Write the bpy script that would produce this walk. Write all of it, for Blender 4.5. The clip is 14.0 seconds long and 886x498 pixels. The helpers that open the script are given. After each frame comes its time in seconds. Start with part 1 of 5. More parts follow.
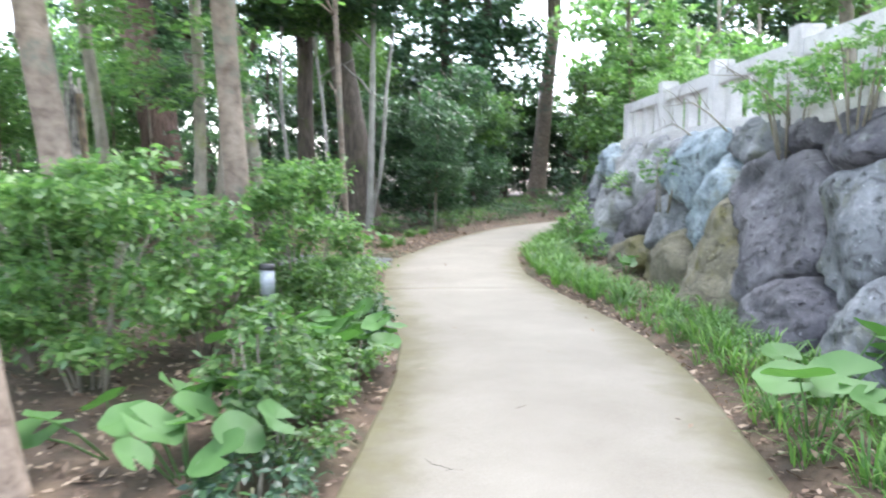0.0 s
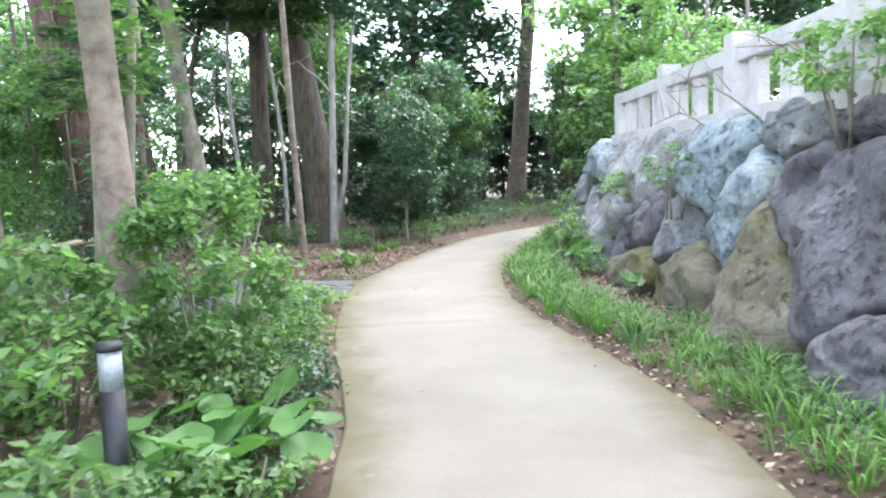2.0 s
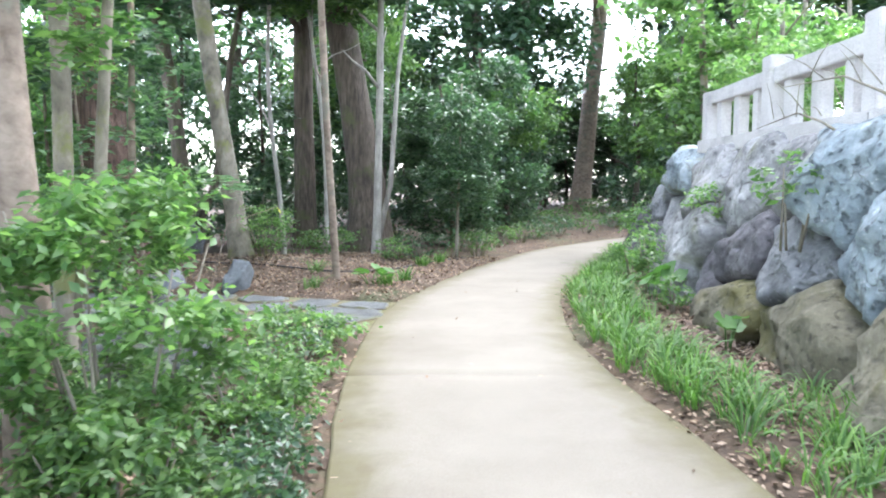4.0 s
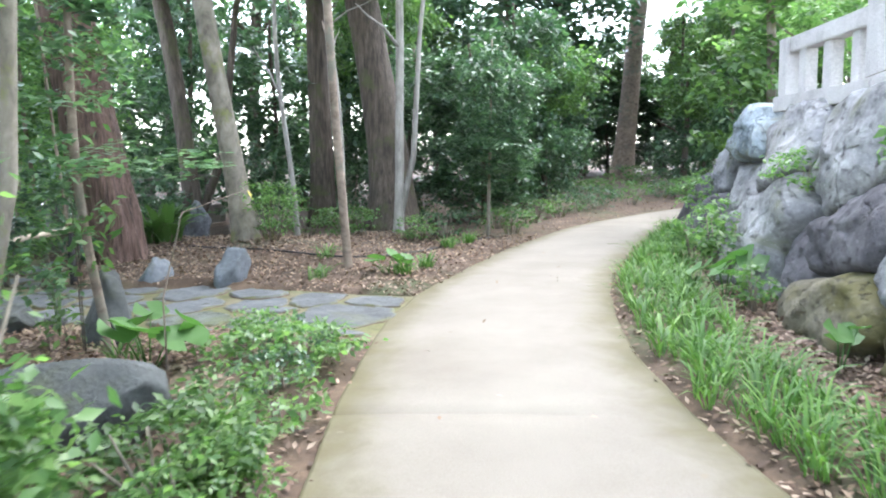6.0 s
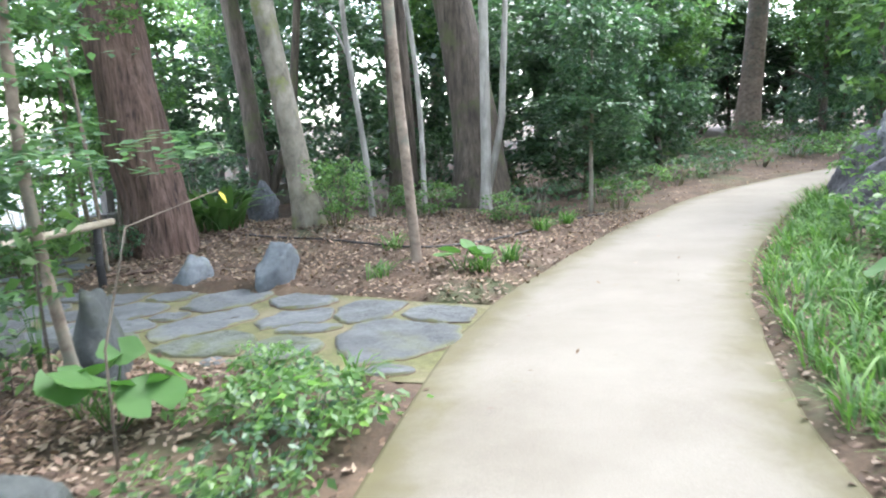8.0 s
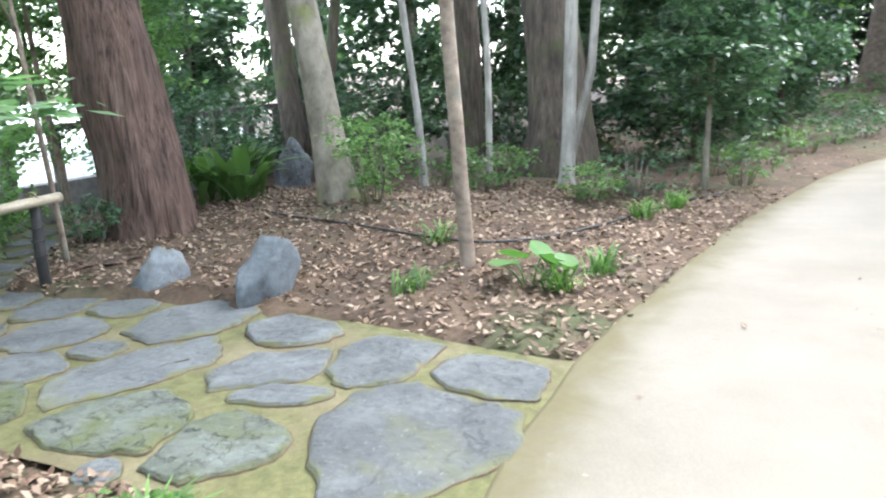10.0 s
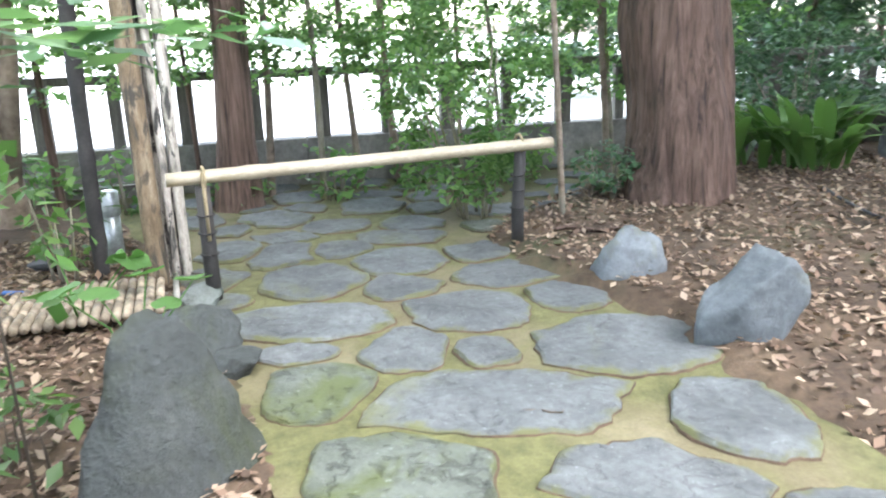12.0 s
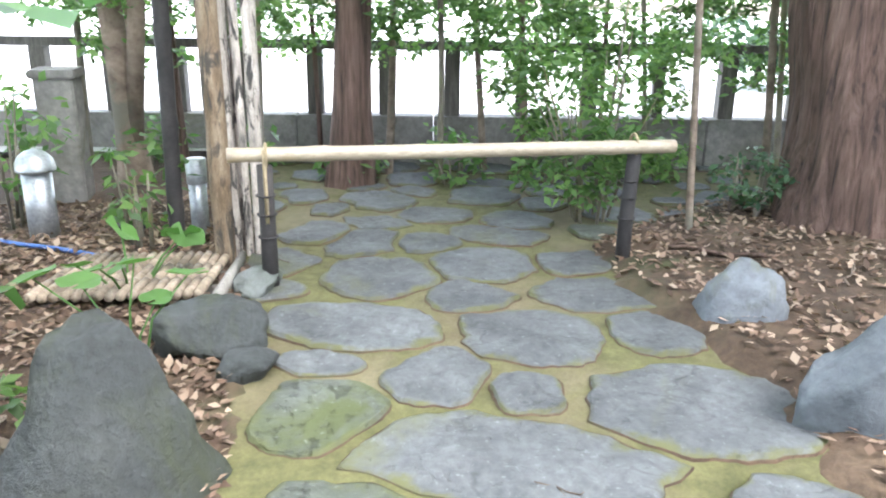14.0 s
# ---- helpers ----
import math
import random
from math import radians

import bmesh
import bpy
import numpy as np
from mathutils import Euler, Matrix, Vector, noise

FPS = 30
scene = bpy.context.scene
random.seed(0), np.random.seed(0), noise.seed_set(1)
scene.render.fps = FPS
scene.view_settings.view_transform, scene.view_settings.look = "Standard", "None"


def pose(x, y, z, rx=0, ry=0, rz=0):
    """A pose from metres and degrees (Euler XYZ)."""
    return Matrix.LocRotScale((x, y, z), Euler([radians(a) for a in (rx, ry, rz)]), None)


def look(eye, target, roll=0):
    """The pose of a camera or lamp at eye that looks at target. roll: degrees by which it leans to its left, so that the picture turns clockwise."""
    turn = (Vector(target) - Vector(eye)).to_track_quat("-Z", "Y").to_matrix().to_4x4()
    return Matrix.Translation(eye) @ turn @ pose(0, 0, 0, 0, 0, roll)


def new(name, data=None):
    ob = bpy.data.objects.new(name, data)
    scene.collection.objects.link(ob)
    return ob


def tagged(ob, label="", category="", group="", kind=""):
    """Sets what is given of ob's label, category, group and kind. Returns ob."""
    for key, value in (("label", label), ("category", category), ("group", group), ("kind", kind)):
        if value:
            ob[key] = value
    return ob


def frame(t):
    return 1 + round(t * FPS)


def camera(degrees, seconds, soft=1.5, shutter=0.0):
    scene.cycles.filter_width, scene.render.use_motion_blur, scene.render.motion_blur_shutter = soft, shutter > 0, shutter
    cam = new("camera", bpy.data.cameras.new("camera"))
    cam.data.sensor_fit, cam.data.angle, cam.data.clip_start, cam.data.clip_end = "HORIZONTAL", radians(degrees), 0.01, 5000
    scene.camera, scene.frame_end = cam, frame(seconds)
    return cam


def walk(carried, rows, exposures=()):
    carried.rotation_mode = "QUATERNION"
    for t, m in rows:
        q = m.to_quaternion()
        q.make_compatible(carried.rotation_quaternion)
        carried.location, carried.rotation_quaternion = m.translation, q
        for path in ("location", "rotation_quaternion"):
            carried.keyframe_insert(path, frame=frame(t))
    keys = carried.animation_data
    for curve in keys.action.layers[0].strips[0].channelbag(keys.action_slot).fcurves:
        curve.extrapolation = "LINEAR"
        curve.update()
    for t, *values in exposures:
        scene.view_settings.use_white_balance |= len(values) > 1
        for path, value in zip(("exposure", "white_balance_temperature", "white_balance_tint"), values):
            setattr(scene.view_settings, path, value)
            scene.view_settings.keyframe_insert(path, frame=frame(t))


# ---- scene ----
cam = camera(59.5, 14.0, soft=2.0, shutter=0.5)
PATH = [
    (0, (0.036, 0.089, 1.445), (0.032, 2.08, 1.25), -0.0),
    (0.5, (0.053, 0.572, 1.456), (0.164, 2.553, 1.211), -0.3),
    (1, (0.08, 1.029, 1.485), (0.084, 3.017, 1.27), -2.0),
    (1.5, (0.126, 1.517, 1.49), (0.196, 3.503, 1.262), -1.4),
    (2, (0.183, 1.951, 1.486), (0.23, 3.942, 1.298), -1.9),
    (2.5, (0.231, 2.377, 1.488), (0.244, 4.369, 1.304), -1.5),
    (3, (0.297, 2.827, 1.508), (0.329, 4.811, 1.258), -0.4),
    (3.5, (0.345, 3.281, 1.529), (0.221, 5.267, 1.321), -0.4),
    (3.7, (0.348, 3.451, 1.531), (0.244, 5.44, 1.356), -0.1),
    (6, (0.385, 5.29, 1.545), (0.182, 7.264, 1.288), -1.2),
    (6.5, (0.412, 5.769, 1.56), (0.156, 7.734, 1.294), -1.0),
    (6.6, (0.425, 5.839, 1.558), (0.132, 7.797, 1.274), -1.4),
    (7, (0.488, 6.116, 1.567), (0.064, 8.044, 1.248), -3.3),
    (7.1, (0.509, 6.178, 1.569), (0.06, 8.1, 1.247), -2.3),
    (7.2, (0.523, 6.258, 1.572), (0.065, 8.177, 1.246), -2.9),
    (9.3, (0.03, 8.742, 1.577), (-0.481, 10.643, 1.223), -3.9),
    (9.5, (-0.017, 8.957, 1.566), (-0.637, 10.814, 1.155), -3.4),
    (10, (-0.079, 9.489, 1.536), (-0.738, 11.321, 1.078), -2.8),
    (10.5, (-0.197, 10.001, 1.521), (-1.171, 11.684, 1.053), -1.4),
    (11, (-0.342, 10.468, 1.516), (-1.719, 11.798, 0.938), -0.3),
    (11.5, (-0.441, 10.919, 1.479), (-2.066, 11.934, 0.907), -1.3),
    (12, (-0.578, 11.314, 1.459), (-2.32, 12.123, 0.902), -1.7),
    (12.5, (-0.713, 11.645, 1.457), (-2.501, 12.302, 0.847), -1.1),
    (13, (-0.757, 11.913, 1.471), (-2.66, 12.2, 0.926), -0.8),
    (13.5, (-0.849, 12.006, 1.47), (-2.734, 12.339, 0.891), -0.3),
    (14, (-0.91, 12.017, 1.461), (-2.777, 12.389, 0.847), 0.7),
]
EXPOSURES = [(0, 3.36, 6230, 11), (3.5, 3.55, 6210, 11.5), (7, 3.57, 6180, 11), (9.3, 3.57, 6200, 9.5), (11.0, 3.98, 6360, 9.5), (14, 3.98, 6500, 11.5)]
walk(cam, [(t, look(eye, target, roll)) for t, eye, target, roll in PATH], EXPOSURES)

# ---------------------------------------------------------------- world and light
world = bpy.data.worlds.new("world")
scene.world = world
world.use_nodes = True
wn, wl = world.node_tree.nodes, world.node_tree.links
sky = wn.new("ShaderNodeTexSky")
sky.sky_type, sky.sun_disc = "NISHITA", False
sky.sun_elevation, sky.sun_rotation = radians(62), radians(40)
pale = wn.new("ShaderNodeHueSaturation")
pale.inputs["Saturation"].default_value = 0.5
wl.new(sky.outputs["Color"], pale.inputs["Color"])
wl.new(pale.outputs["Color"], wn["Background"].inputs["Color"])
wn["Background"].inputs["Strength"].default_value = 0.15

sun_data = bpy.data.lights.new("sun", "SUN")
sun_data.energy, sun_data.angle, sun_data.color = 0.9, radians(60), (1.0, 0.98, 0.95)
sun = new("sun", sun_data)
sun.matrix_world = look((0, 0, 30), (-7.5, -8.5, 9.0))


# ---------------------------------------------------------------- materials
def nodes_of(m):
    m.use_nodes = True
    return m.node_tree.nodes, m.node_tree.links, m.node_tree.nodes["Principled BSDF"]


def noise_node(n, l, scale, detail=6.0, rough=0.6, coords=None, distort=0.0):
    tex = n.new("ShaderNodeTexNoise")
    tex.inputs["Scale"].default_value, tex.inputs["Detail"].default_value = scale, detail
    tex.inputs["Roughness"].default_value, tex.inputs["Distortion"].default_value = rough, distort
    if coords:
        l.new(coords, tex.inputs["Vector"])
    return tex.outputs["Fac"]


def ramp_node(n, l, fac, stops):
    r = n.new("ShaderNodeValToRGB")
    while len(r.color_ramp.elements) < len(stops):
        r.color_ramp.elements.new(0.5)
    for e, (p, c) in zip(r.color_ramp.elements, stops):
        e.position, e.color = p, (*c, 1) if len(c) == 3 else c
    l.new(fac, r.inputs["Fac"])
    return r.outputs["Color"]


def mix_node(n, l, fac, a, b, mode="MIX"):
    m = n.new("ShaderNodeMix")
    m.data_type, m.blend_type = "RGBA", mode
    for sock, v in ((m.inputs["Factor"], fac), (m.inputs["A"], a), (m.inputs["B"], b)):
        if isinstance(v, (int, float)):
            sock.default_value = v
        elif isinstance(v, tuple):
            sock.default_value = (*v, 1)
        else:
            l.new(v, sock)
    return m.outputs["Result"]


def step_node(n, l, fac, lo, hi):
    m = n.new("ShaderNodeMapRange")
    m.interpolation_type = "SMOOTHSTEP"
    m.inputs["From Min"].default_value, m.inputs["From Max"].default_value = lo, hi
    l.new(fac, m.inputs["Value"])
    return m.outputs["Result"]


def bump_node(n, l, height, strength, distance, bsdf):
    b = n.new("ShaderNodeBump")
    b.inputs["Strength"].default_value, b.inputs["Distance"].default_value = strength, distance
    l.new(height, b.inputs["Height"])
    l.new(b.outputs["Normal"], bsdf.inputs["Normal"])


def place_coords(n, stretch=(1, 1, 1), kind="Position"):
    """World or object place, stretched along the axes."""
    src = n.new("ShaderNodeNewGeometry").outputs["Position"] if kind == "Position" else n.new("ShaderNodeTexCoord").outputs["Object"]
    mp = n.new("ShaderNodeMapping")
    mp.inputs["Scale"].default_value = stretch
    n.id_data.links.new(src, mp.inputs["Vector"])
    return mp.outputs["Vector"]


def surface(name, dark, mid, light, scale, rough=0.85, bump=0.4, depth=0.01, stretch=(1, 1, 1), stain=None, stain_scale=1.2, stain_at=(0.52, 0.68), fine=9.0, metal=0.0, per_object=0.0, kind="Position", cracks=0.0, moss_rim=None, pitting=0.5):
    """A general surface: two scales of colour, an optional stain, relief."""
    m = bpy.data.materials.new(name)
    n, l, p = nodes_of(m)
    c = place_coords(n, stretch, kind)
    big, small = noise_node(n, l, scale, 8, 0.65, c), noise_node(n, l, scale * fine, 6, 0.7, c)
    col = ramp_node(n, l, big, [(0.3, dark), (0.5, mid), (0.72, light)])
    grain = ramp_node(n, l, small, [(0.3, (0.55, 0.55, 0.55)), (0.7, (1.25, 1.25, 1.25))])
    col = mix_node(n, l, 0.75, col, grain, "MULTIPLY")
    if stain:
        patch = step_node(n, l, noise_node(n, l, stain_scale, 7, 0.65, c, 0.6), *stain_at)
        col = mix_node(n, l, patch, col, stain)
    if per_object:
        info = n.new("ShaderNodeObjectInfo").outputs["Random"]
        shade = ramp_node(n, l, info, [(0.0, (1 - per_object,) * 3), (1.0, (1 + per_object,) * 3)])
        col = mix_node(n, l, 1.0, col, shade, "MULTIPLY")
    both = mix_node(n, l, 0.5, big, small)
    if cracks:
        vor = n.new("ShaderNodeTexVoronoi")
        vor.feature = "DISTANCE_TO_EDGE"
        vor.inputs["Scale"].default_value = cracks
        warp = mix_node(n, l, 0.22, c, n.new("ShaderNodeTexNoise").outputs["Color"])
        l.new(warp, vor.inputs["Vector"])
        line = step_node(n, l, vor.outputs["Distance"], 0.0, 0.035)
        some = step_node(n, l, noise_node(n, l, cracks * 0.9, 3, 0.5, c), 0.42, 0.56)
        gap = mix_node(n, l, some, (1, 1, 1), line)
        col = mix_node(n, l, 0.32, col, gap, "MULTIPLY")
        specks = step_node(n, l, noise_node(n, l, scale * 16, 4, 0.6, c), 0.62, 0.72)
        col = mix_node(n, l, mix_node(n, l, 0.4, (0, 0, 0), specks), col, tuple(min(0.6, v * 1.9) for v in light))
        pits = step_node(n, l, noise_node(n, l, scale * 6, 6, 0.7, c), 0.30, 0.46)
        col = mix_node(n, l, pitting, col, pits, "MULTIPLY")
        both = mix_node(n, l, 0.45, both, mix_node(n, l, 0.75, gap, pits))
    if moss_rim:
        sep = n.new("ShaderNodeSeparateXYZ")
        l.new(n.new("ShaderNodeUVMap").outputs["UV"], sep.inputs["Vector"])
        add = n.new("ShaderNodeMath")
        add.operation = "MULTIPLY_ADD"
        add.inputs[1].default_value = 0.75
        l.new(noise_node(n, l, 5.0, 7, 0.7, c), add.inputs[0])
        l.new(sep.outputs["X"], add.inputs[2])
        col = mix_node(n, l, step_node(n, l, add.outputs[0], 1.26, 1.46), col, moss_rim)
    l.new(col, p.inputs["Base Color"])
    p.inputs["Roughness"].default_value, p.inputs["Metallic"].default_value = rough, metal
    bump_node(n, l, both, bump, depth, p)
    return m


def leaf_material(name, dark, mid, light, gloss=0.45, glow=0.35):
    """Leaves: each its own shade; light shines through in part."""
    m = bpy.data.materials.new(name)
    n, l, p = nodes_of(m)
    island = n.new("ShaderNodeNewGeometry").outputs["Random Per Island"]
    col = ramp_node(n, l, island, [(0.0, dark), (0.5, mid), (0.95, light)])
    patch = noise_node(n, l, 1.3, 3, 0.5, place_coords(n))
    col = mix_node(n, l, 0.6, col, ramp_node(n, l, patch, [(0.3, (0.6, 0.62, 0.6)), (0.7, (1.3, 1.28, 1.1))]), "MULTIPLY")
    l.new(col, p.inputs["Base Color"])
    p.inputs["Roughness"].default_value = gloss
    thru = n.new("ShaderNodeBsdfTranslucent")
    l.new(mix_node(n, l, 1.0, col, (1.15, 1.35, 0.85), "MULTIPLY"), thru.inputs["Color"])
    both = n.new("ShaderNodeMixShader")
    both.inputs[0].default_value = glow
    l.new(p.outputs[0], both.inputs[1])
    l.new(thru.outputs[0], both.inputs[2])
    l.new(both.outputs[0], n["Material Output"].inputs["Surface"])
    return m


def path_material():
    """Sandy bound-gravel paving, greener and darker with moss along its edges."""
    m = bpy.data.materials.new("sand_paving")
    n, l, p = nodes_of(m)
    c = place_coords(n)
    big, small = noise_node(n, l, 0.8, 6, 0.6, c), noise_node(n, l, 90, 4, 0.7, c)
    col = ramp_node(n, l, big, [(0.3, (0.132, 0.115, 0.090)), (0.55, (0.166, 0.148, 0.120)), (0.75, (0.192, 0.174, 0.144))])
    col = mix_node(n, l, 0.6, col, ramp_node(n, l, small, [(0.3, (0.75, 0.74, 0.72)), (0.7, (1.18, 1.18, 1.18))]), "MULTIPLY")
    uv = n.new("ShaderNodeUVMap").outputs["UV"]
    sep = n.new("ShaderNodeSeparateXYZ")
    l.new(uv, sep.inputs["Vector"])
    add = n.new("ShaderNodeMath")
    add.operation = "MULTIPLY_ADD"
    add.inputs[1].default_value = 0.62
    l.new(noise_node(n, l, 2.3, 6, 0.65, c, 0.4), add.inputs[0])
    l.new(sep.outputs["X"], add.inputs[2])
    moss = step_node(n, l, add.outputs[0], 0.74, 0.26)
    col = mix_node(n, l, moss, col, mix_node(n, l, noise_node(n, l, 7, 5, 0.6, c), (0.066, 0.052, 0.026), (0.10, 0.09, 0.036)))
    spots = step_node(n, l, noise_node(n, l, 5.5, 3, 0.5, c), 0.70, 0.76)
    col = mix_node(n, l, spots, col, (0.15, 0.125, 0.09))
    l.new(col, p.inputs["Base Color"])
    p.inputs["Roughness"].default_value = 0.82
    bump_node(n, l, small, 0.35, 0.004, p)
    return m


def mortar_material():
    """Sandy mortar with green and yellow moss between the stones."""
    m = bpy.data.materials.new("mossy_mortar")
    n, l, p = nodes_of(m)
    c = place_coords(n)
    base = ramp_node(n, l, noise_node(n, l, 1.6, 6, 0.6, c), [(0.35, (0.098, 0.080, 0.042)), (0.6, (0.160, 0.135, 0.082))])
    green = ramp_node(n, l, noise_node(n, l, 9, 6, 0.7, c), [(0.35, (0.062, 0.064, 0.022)), (0.65, (0.124, 0.120, 0.048))])
    col = mix_node(n, l, step_node(n, l, noise_node(n, l, 1.1, 7, 0.6, c, 0.5), 0.33, 0.55), base, green)
    fine = noise_node(n, l, 60, 5, 0.7, c)
    col = mix_node(n, l, 0.6, col, ramp_node(n, l, fine, [(0.3, (0.65, 0.65, 0.65)), (0.7, (1.2, 1.2, 1.2))]), "MULTIPLY")
    l.new(col, p.inputs["Base Color"])
    p.inputs["Roughness"].default_value = 0.95
    bump_node(n, l, fine, 0.6, 0.008, p)
    return m


def bark_material(name, dark, mid, light, furrow=1.0, moss=None, grain=(9, 9, 1.1)):
    """Bark with upright furrows; some has moss or lichen patches."""
    m = bpy.data.materials.new(name)
    n, l, p = nodes_of(m)
    c = place_coords(n, grain)
    cw = place_coords(n)
    ridge, spots = noise_node(n, l, 2.2, 8, 0.65, c, 0.3), noise_node(n, l, 3.0, 5, 0.6, cw)
    col = ramp_node(n, l, ridge, [(0.32, dark), (0.5, mid), (0.7, light)])
    col = mix_node(n, l, 0.7, col, ramp_node(n, l, spots, [(0.3, (0.65, 0.65, 0.65)), (0.7, (1.25, 1.25, 1.22))]), "MULTIPLY")
    if moss:
        col = mix_node(n, l, step_node(n, l, noise_node(n, l, 2.0, 6, 0.7, cw), 0.52, 0.66), col, moss)
    l.new(col, p.inputs["Base Color"])
    p.inputs["Roughness"].default_value = 0.9
    bump_node(n, l, ridge, min(1.0, 0.8 * furrow), 0.02 * max(1.0, furrow * 2), p)
    return m


PAVING, MORTAR = path_material(), mortar_material()
SOIL = surface("leafy_soil", (0.035, 0.022, 0.013), (0.075, 0.048, 0.030), (0.13, 0.088, 0.055), 3.0, 0.95, 0.8, 0.03, stain=(0.045, 0.055, 0.02), stain_scale=0.5)
SLAB = surface("slab_stone", (0.050, 0.054, 0.057), (0.079, 0.085, 0.089), (0.126, 0.134, 0.139), 2.6, 0.78, 0.75, 0.02, pitting=0.12, stain=(0.085, 0.09, 0.05), stain_scale=1.1, stain_at=(0.55, 0.75), per_object=0.18, cracks=2.6, moss_rim=(0.085, 0.088, 0.035))
SLAB_MOSS = surface("mossy_slab_stone", (0.045, 0.054, 0.04), (0.080, 0.090, 0.075), (0.125, 0.138, 0.128), 2.4, 0.8, 1.0, 0.03, pitting=0.12, stain=(0.062, 0.075, 0.028), stain_scale=2.2, stain_at=(0.45, 0.66), cracks=2.6, moss_rim=(0.07, 0.078, 0.028))
ROCK_BLUE = surface("blue_grey_rock", (0.10, 0.125, 0.145), (0.20, 0.245, 0.275), (0.34, 0.38, 0.40), 1.7, 0.85, 1.0, 0.07, stain=(0.15, 0.16, 0.12), stain_scale=1.5, cracks=1.7)
ROCK_DARK = surface("dark_purple_rock", (0.034, 0.033, 0.038), (0.090, 0.085, 0.096), (0.18, 0.172, 0.185), 2.0, 0.85, 1.0, 0.07, stain=(0.15, 0.15, 0.15), stain_scale=3.0, stain_at=(0.62, 0.74), cracks=1.5)
ROCK_SLATE = surface("slate_grey_rock", (0.066, 0.069, 0.076), (0.142, 0.148, 0.158), (0.25, 0.258, 0.268), 1.9, 0.82, 1.0, 0.07, stain=(0.10, 0.105, 0.075), stain_scale=1.4, cracks=1.6)
ROCK_TAN = surface("mossy_tan_rock", (0.065, 0.058, 0.036), (0.125, 0.112, 0.075), (0.20, 0.182, 0.135), 1.8, 0.9, 1.0, 0.07, stain=(0.095, 0.085, 0.03), stain_scale=1.2, stain_at=(0.48, 0.62), cracks=1.4)
ROCK_GREY = surface("mid_grey_rock", (0.10, 0.10, 0.104), (0.22, 0.22, 0.225), (0.36, 0.36, 0.36), 2.1, 0.85, 1.0, 0.07, stain=(0.13, 0.135, 0.095), stain_scale=1.6, cracks=1.6)
ROCK_GREEN = surface("green_stained_rock", (0.04, 0.05, 0.04), (0.085, 0.10, 0.088), (0.15, 0.165, 0.16), 1.8, 0.8, 1.0, 0.07, stain=(0.07, 0.085, 0.035), stain_scale=1.3, stain_at=(0.48, 0.66), cracks=1.8)
ROCK_SMOOTH = surface("smooth_dark_grey_rock", (0.026, 0.031, 0.031), (0.046, 0.053, 0.053), (0.082, 0.09, 0.088), 2.2, 0.75, 1.0, 0.04, stain=(0.044, 0.054, 0.024), stain_scale=1.5, stain_at=(0.50, 0.70), fine=14.0)
ROCK_EDGE = surface("blue_grey_edging_rock", (0.058, 0.067, 0.076), (0.105, 0.118, 0.13), (0.165, 0.18, 0.195), 1.9, 0.78, 0.8, 0.03, stain=(0.10, 0.105, 0.075), stain_scale=1.8)
GRANITE = surface("weathered_granite", (0.36, 0.34, 0.33), (0.50, 0.48, 0.47), (0.58, 0.565, 0.55), 2.2, 0.85, 0.25, 0.006, stain=(0.30, 0.28, 0.22), stain_scale=1.8, stain_at=(0.56, 0.76), fine=30)
CONCRETE = surface("stained_concrete", (0.11, 0.105, 0.095), (0.19, 0.18, 0.165), (0.28, 0.265, 0.24), 1.8, 0.9, 0.4, 0.01, stain=(0.10, 0.10, 0.06), stain_scale=1.2)
# Timber's grey is lifted to carry the backlit glare on the boundary posts.
OLD_WOOD = surface("dark_weathered_timber", (0.06, 0.056, 0.050), (0.115, 0.105, 0.092), (0.19, 0.175, 0.16), 3.0, 0.85, 0.5, 0.01, (6, 6, 0.8))
BAMBOO = surface("pale_bamboo", (0.25, 0.205, 0.145), (0.34, 0.285, 0.21), (0.42, 0.36, 0.275), 3.5, 0.45, 0.12, 0.003, (3, 0.6, 3), stain=(0.36, 0.27, 0.14), stain_scale=3.0, stain_at=(0.58, 0.75))
BAMBOO_OLD = surface("weathered_bamboo", (0.12, 0.095, 0.07), (0.24, 0.19, 0.14), (0.36, 0.30, 0.235), 5.0, 0.7, 0.2, 0.004, (2, 2, 2), stain=(0.09, 0.075, 0.055), stain_scale=4.0, stain_at=(0.56, 0.66), per_object=0.25)
BAMBOO_GREY = surface("mottled_grey_bamboo", (0.06, 0.055, 0.05), (0.36, 0.32, 0.28), (0.50, 0.46, 0.41), 7.0, 0.6, 0.2, 0.004, (2, 2, 0.6), stain=(0.03, 0.028, 0.026), stain_scale=6.0, stain_at=(0.52, 0.58), per_object=0.3)
BLACK_POLE = surface("black_bamboo", (0.012, 0.011, 0.011), (0.022, 0.02, 0.02), (0.045, 0.04, 0.038), 4.0, 0.8, 0.2, 0.004)
POST_WOOD = surface("peeling_tan_wood", (0.10, 0.068, 0.040), (0.19, 0.135, 0.085), (0.31, 0.25, 0.18), 6.0, 0.85, 0.8, 0.01, (3, 3, 0.9), stain=(0.05, 0.042, 0.034), stain_scale=4.0, stain_at=(0.50, 0.62))
ROPE = surface("straw_rope", (0.20, 0.155, 0.09), (0.30, 0.24, 0.15), (0.38, 0.31, 0.20), 30, 0.9, 0.6, 0.003)
STEEL = surface("galvanised_steel", (0.28, 0.30, 0.32), (0.42, 0.45, 0.47), (0.55, 0.58, 0.60), 4.0, 0.42, 0.05, 0.002, metal=0.65)
BLACK_METAL = surface("black_painted_metal", (0.006, 0.006, 0.008), (0.010, 0.010, 0.013), (0.018, 0.018, 0.022), 5.0, 0.6, 0.1, 0.002)
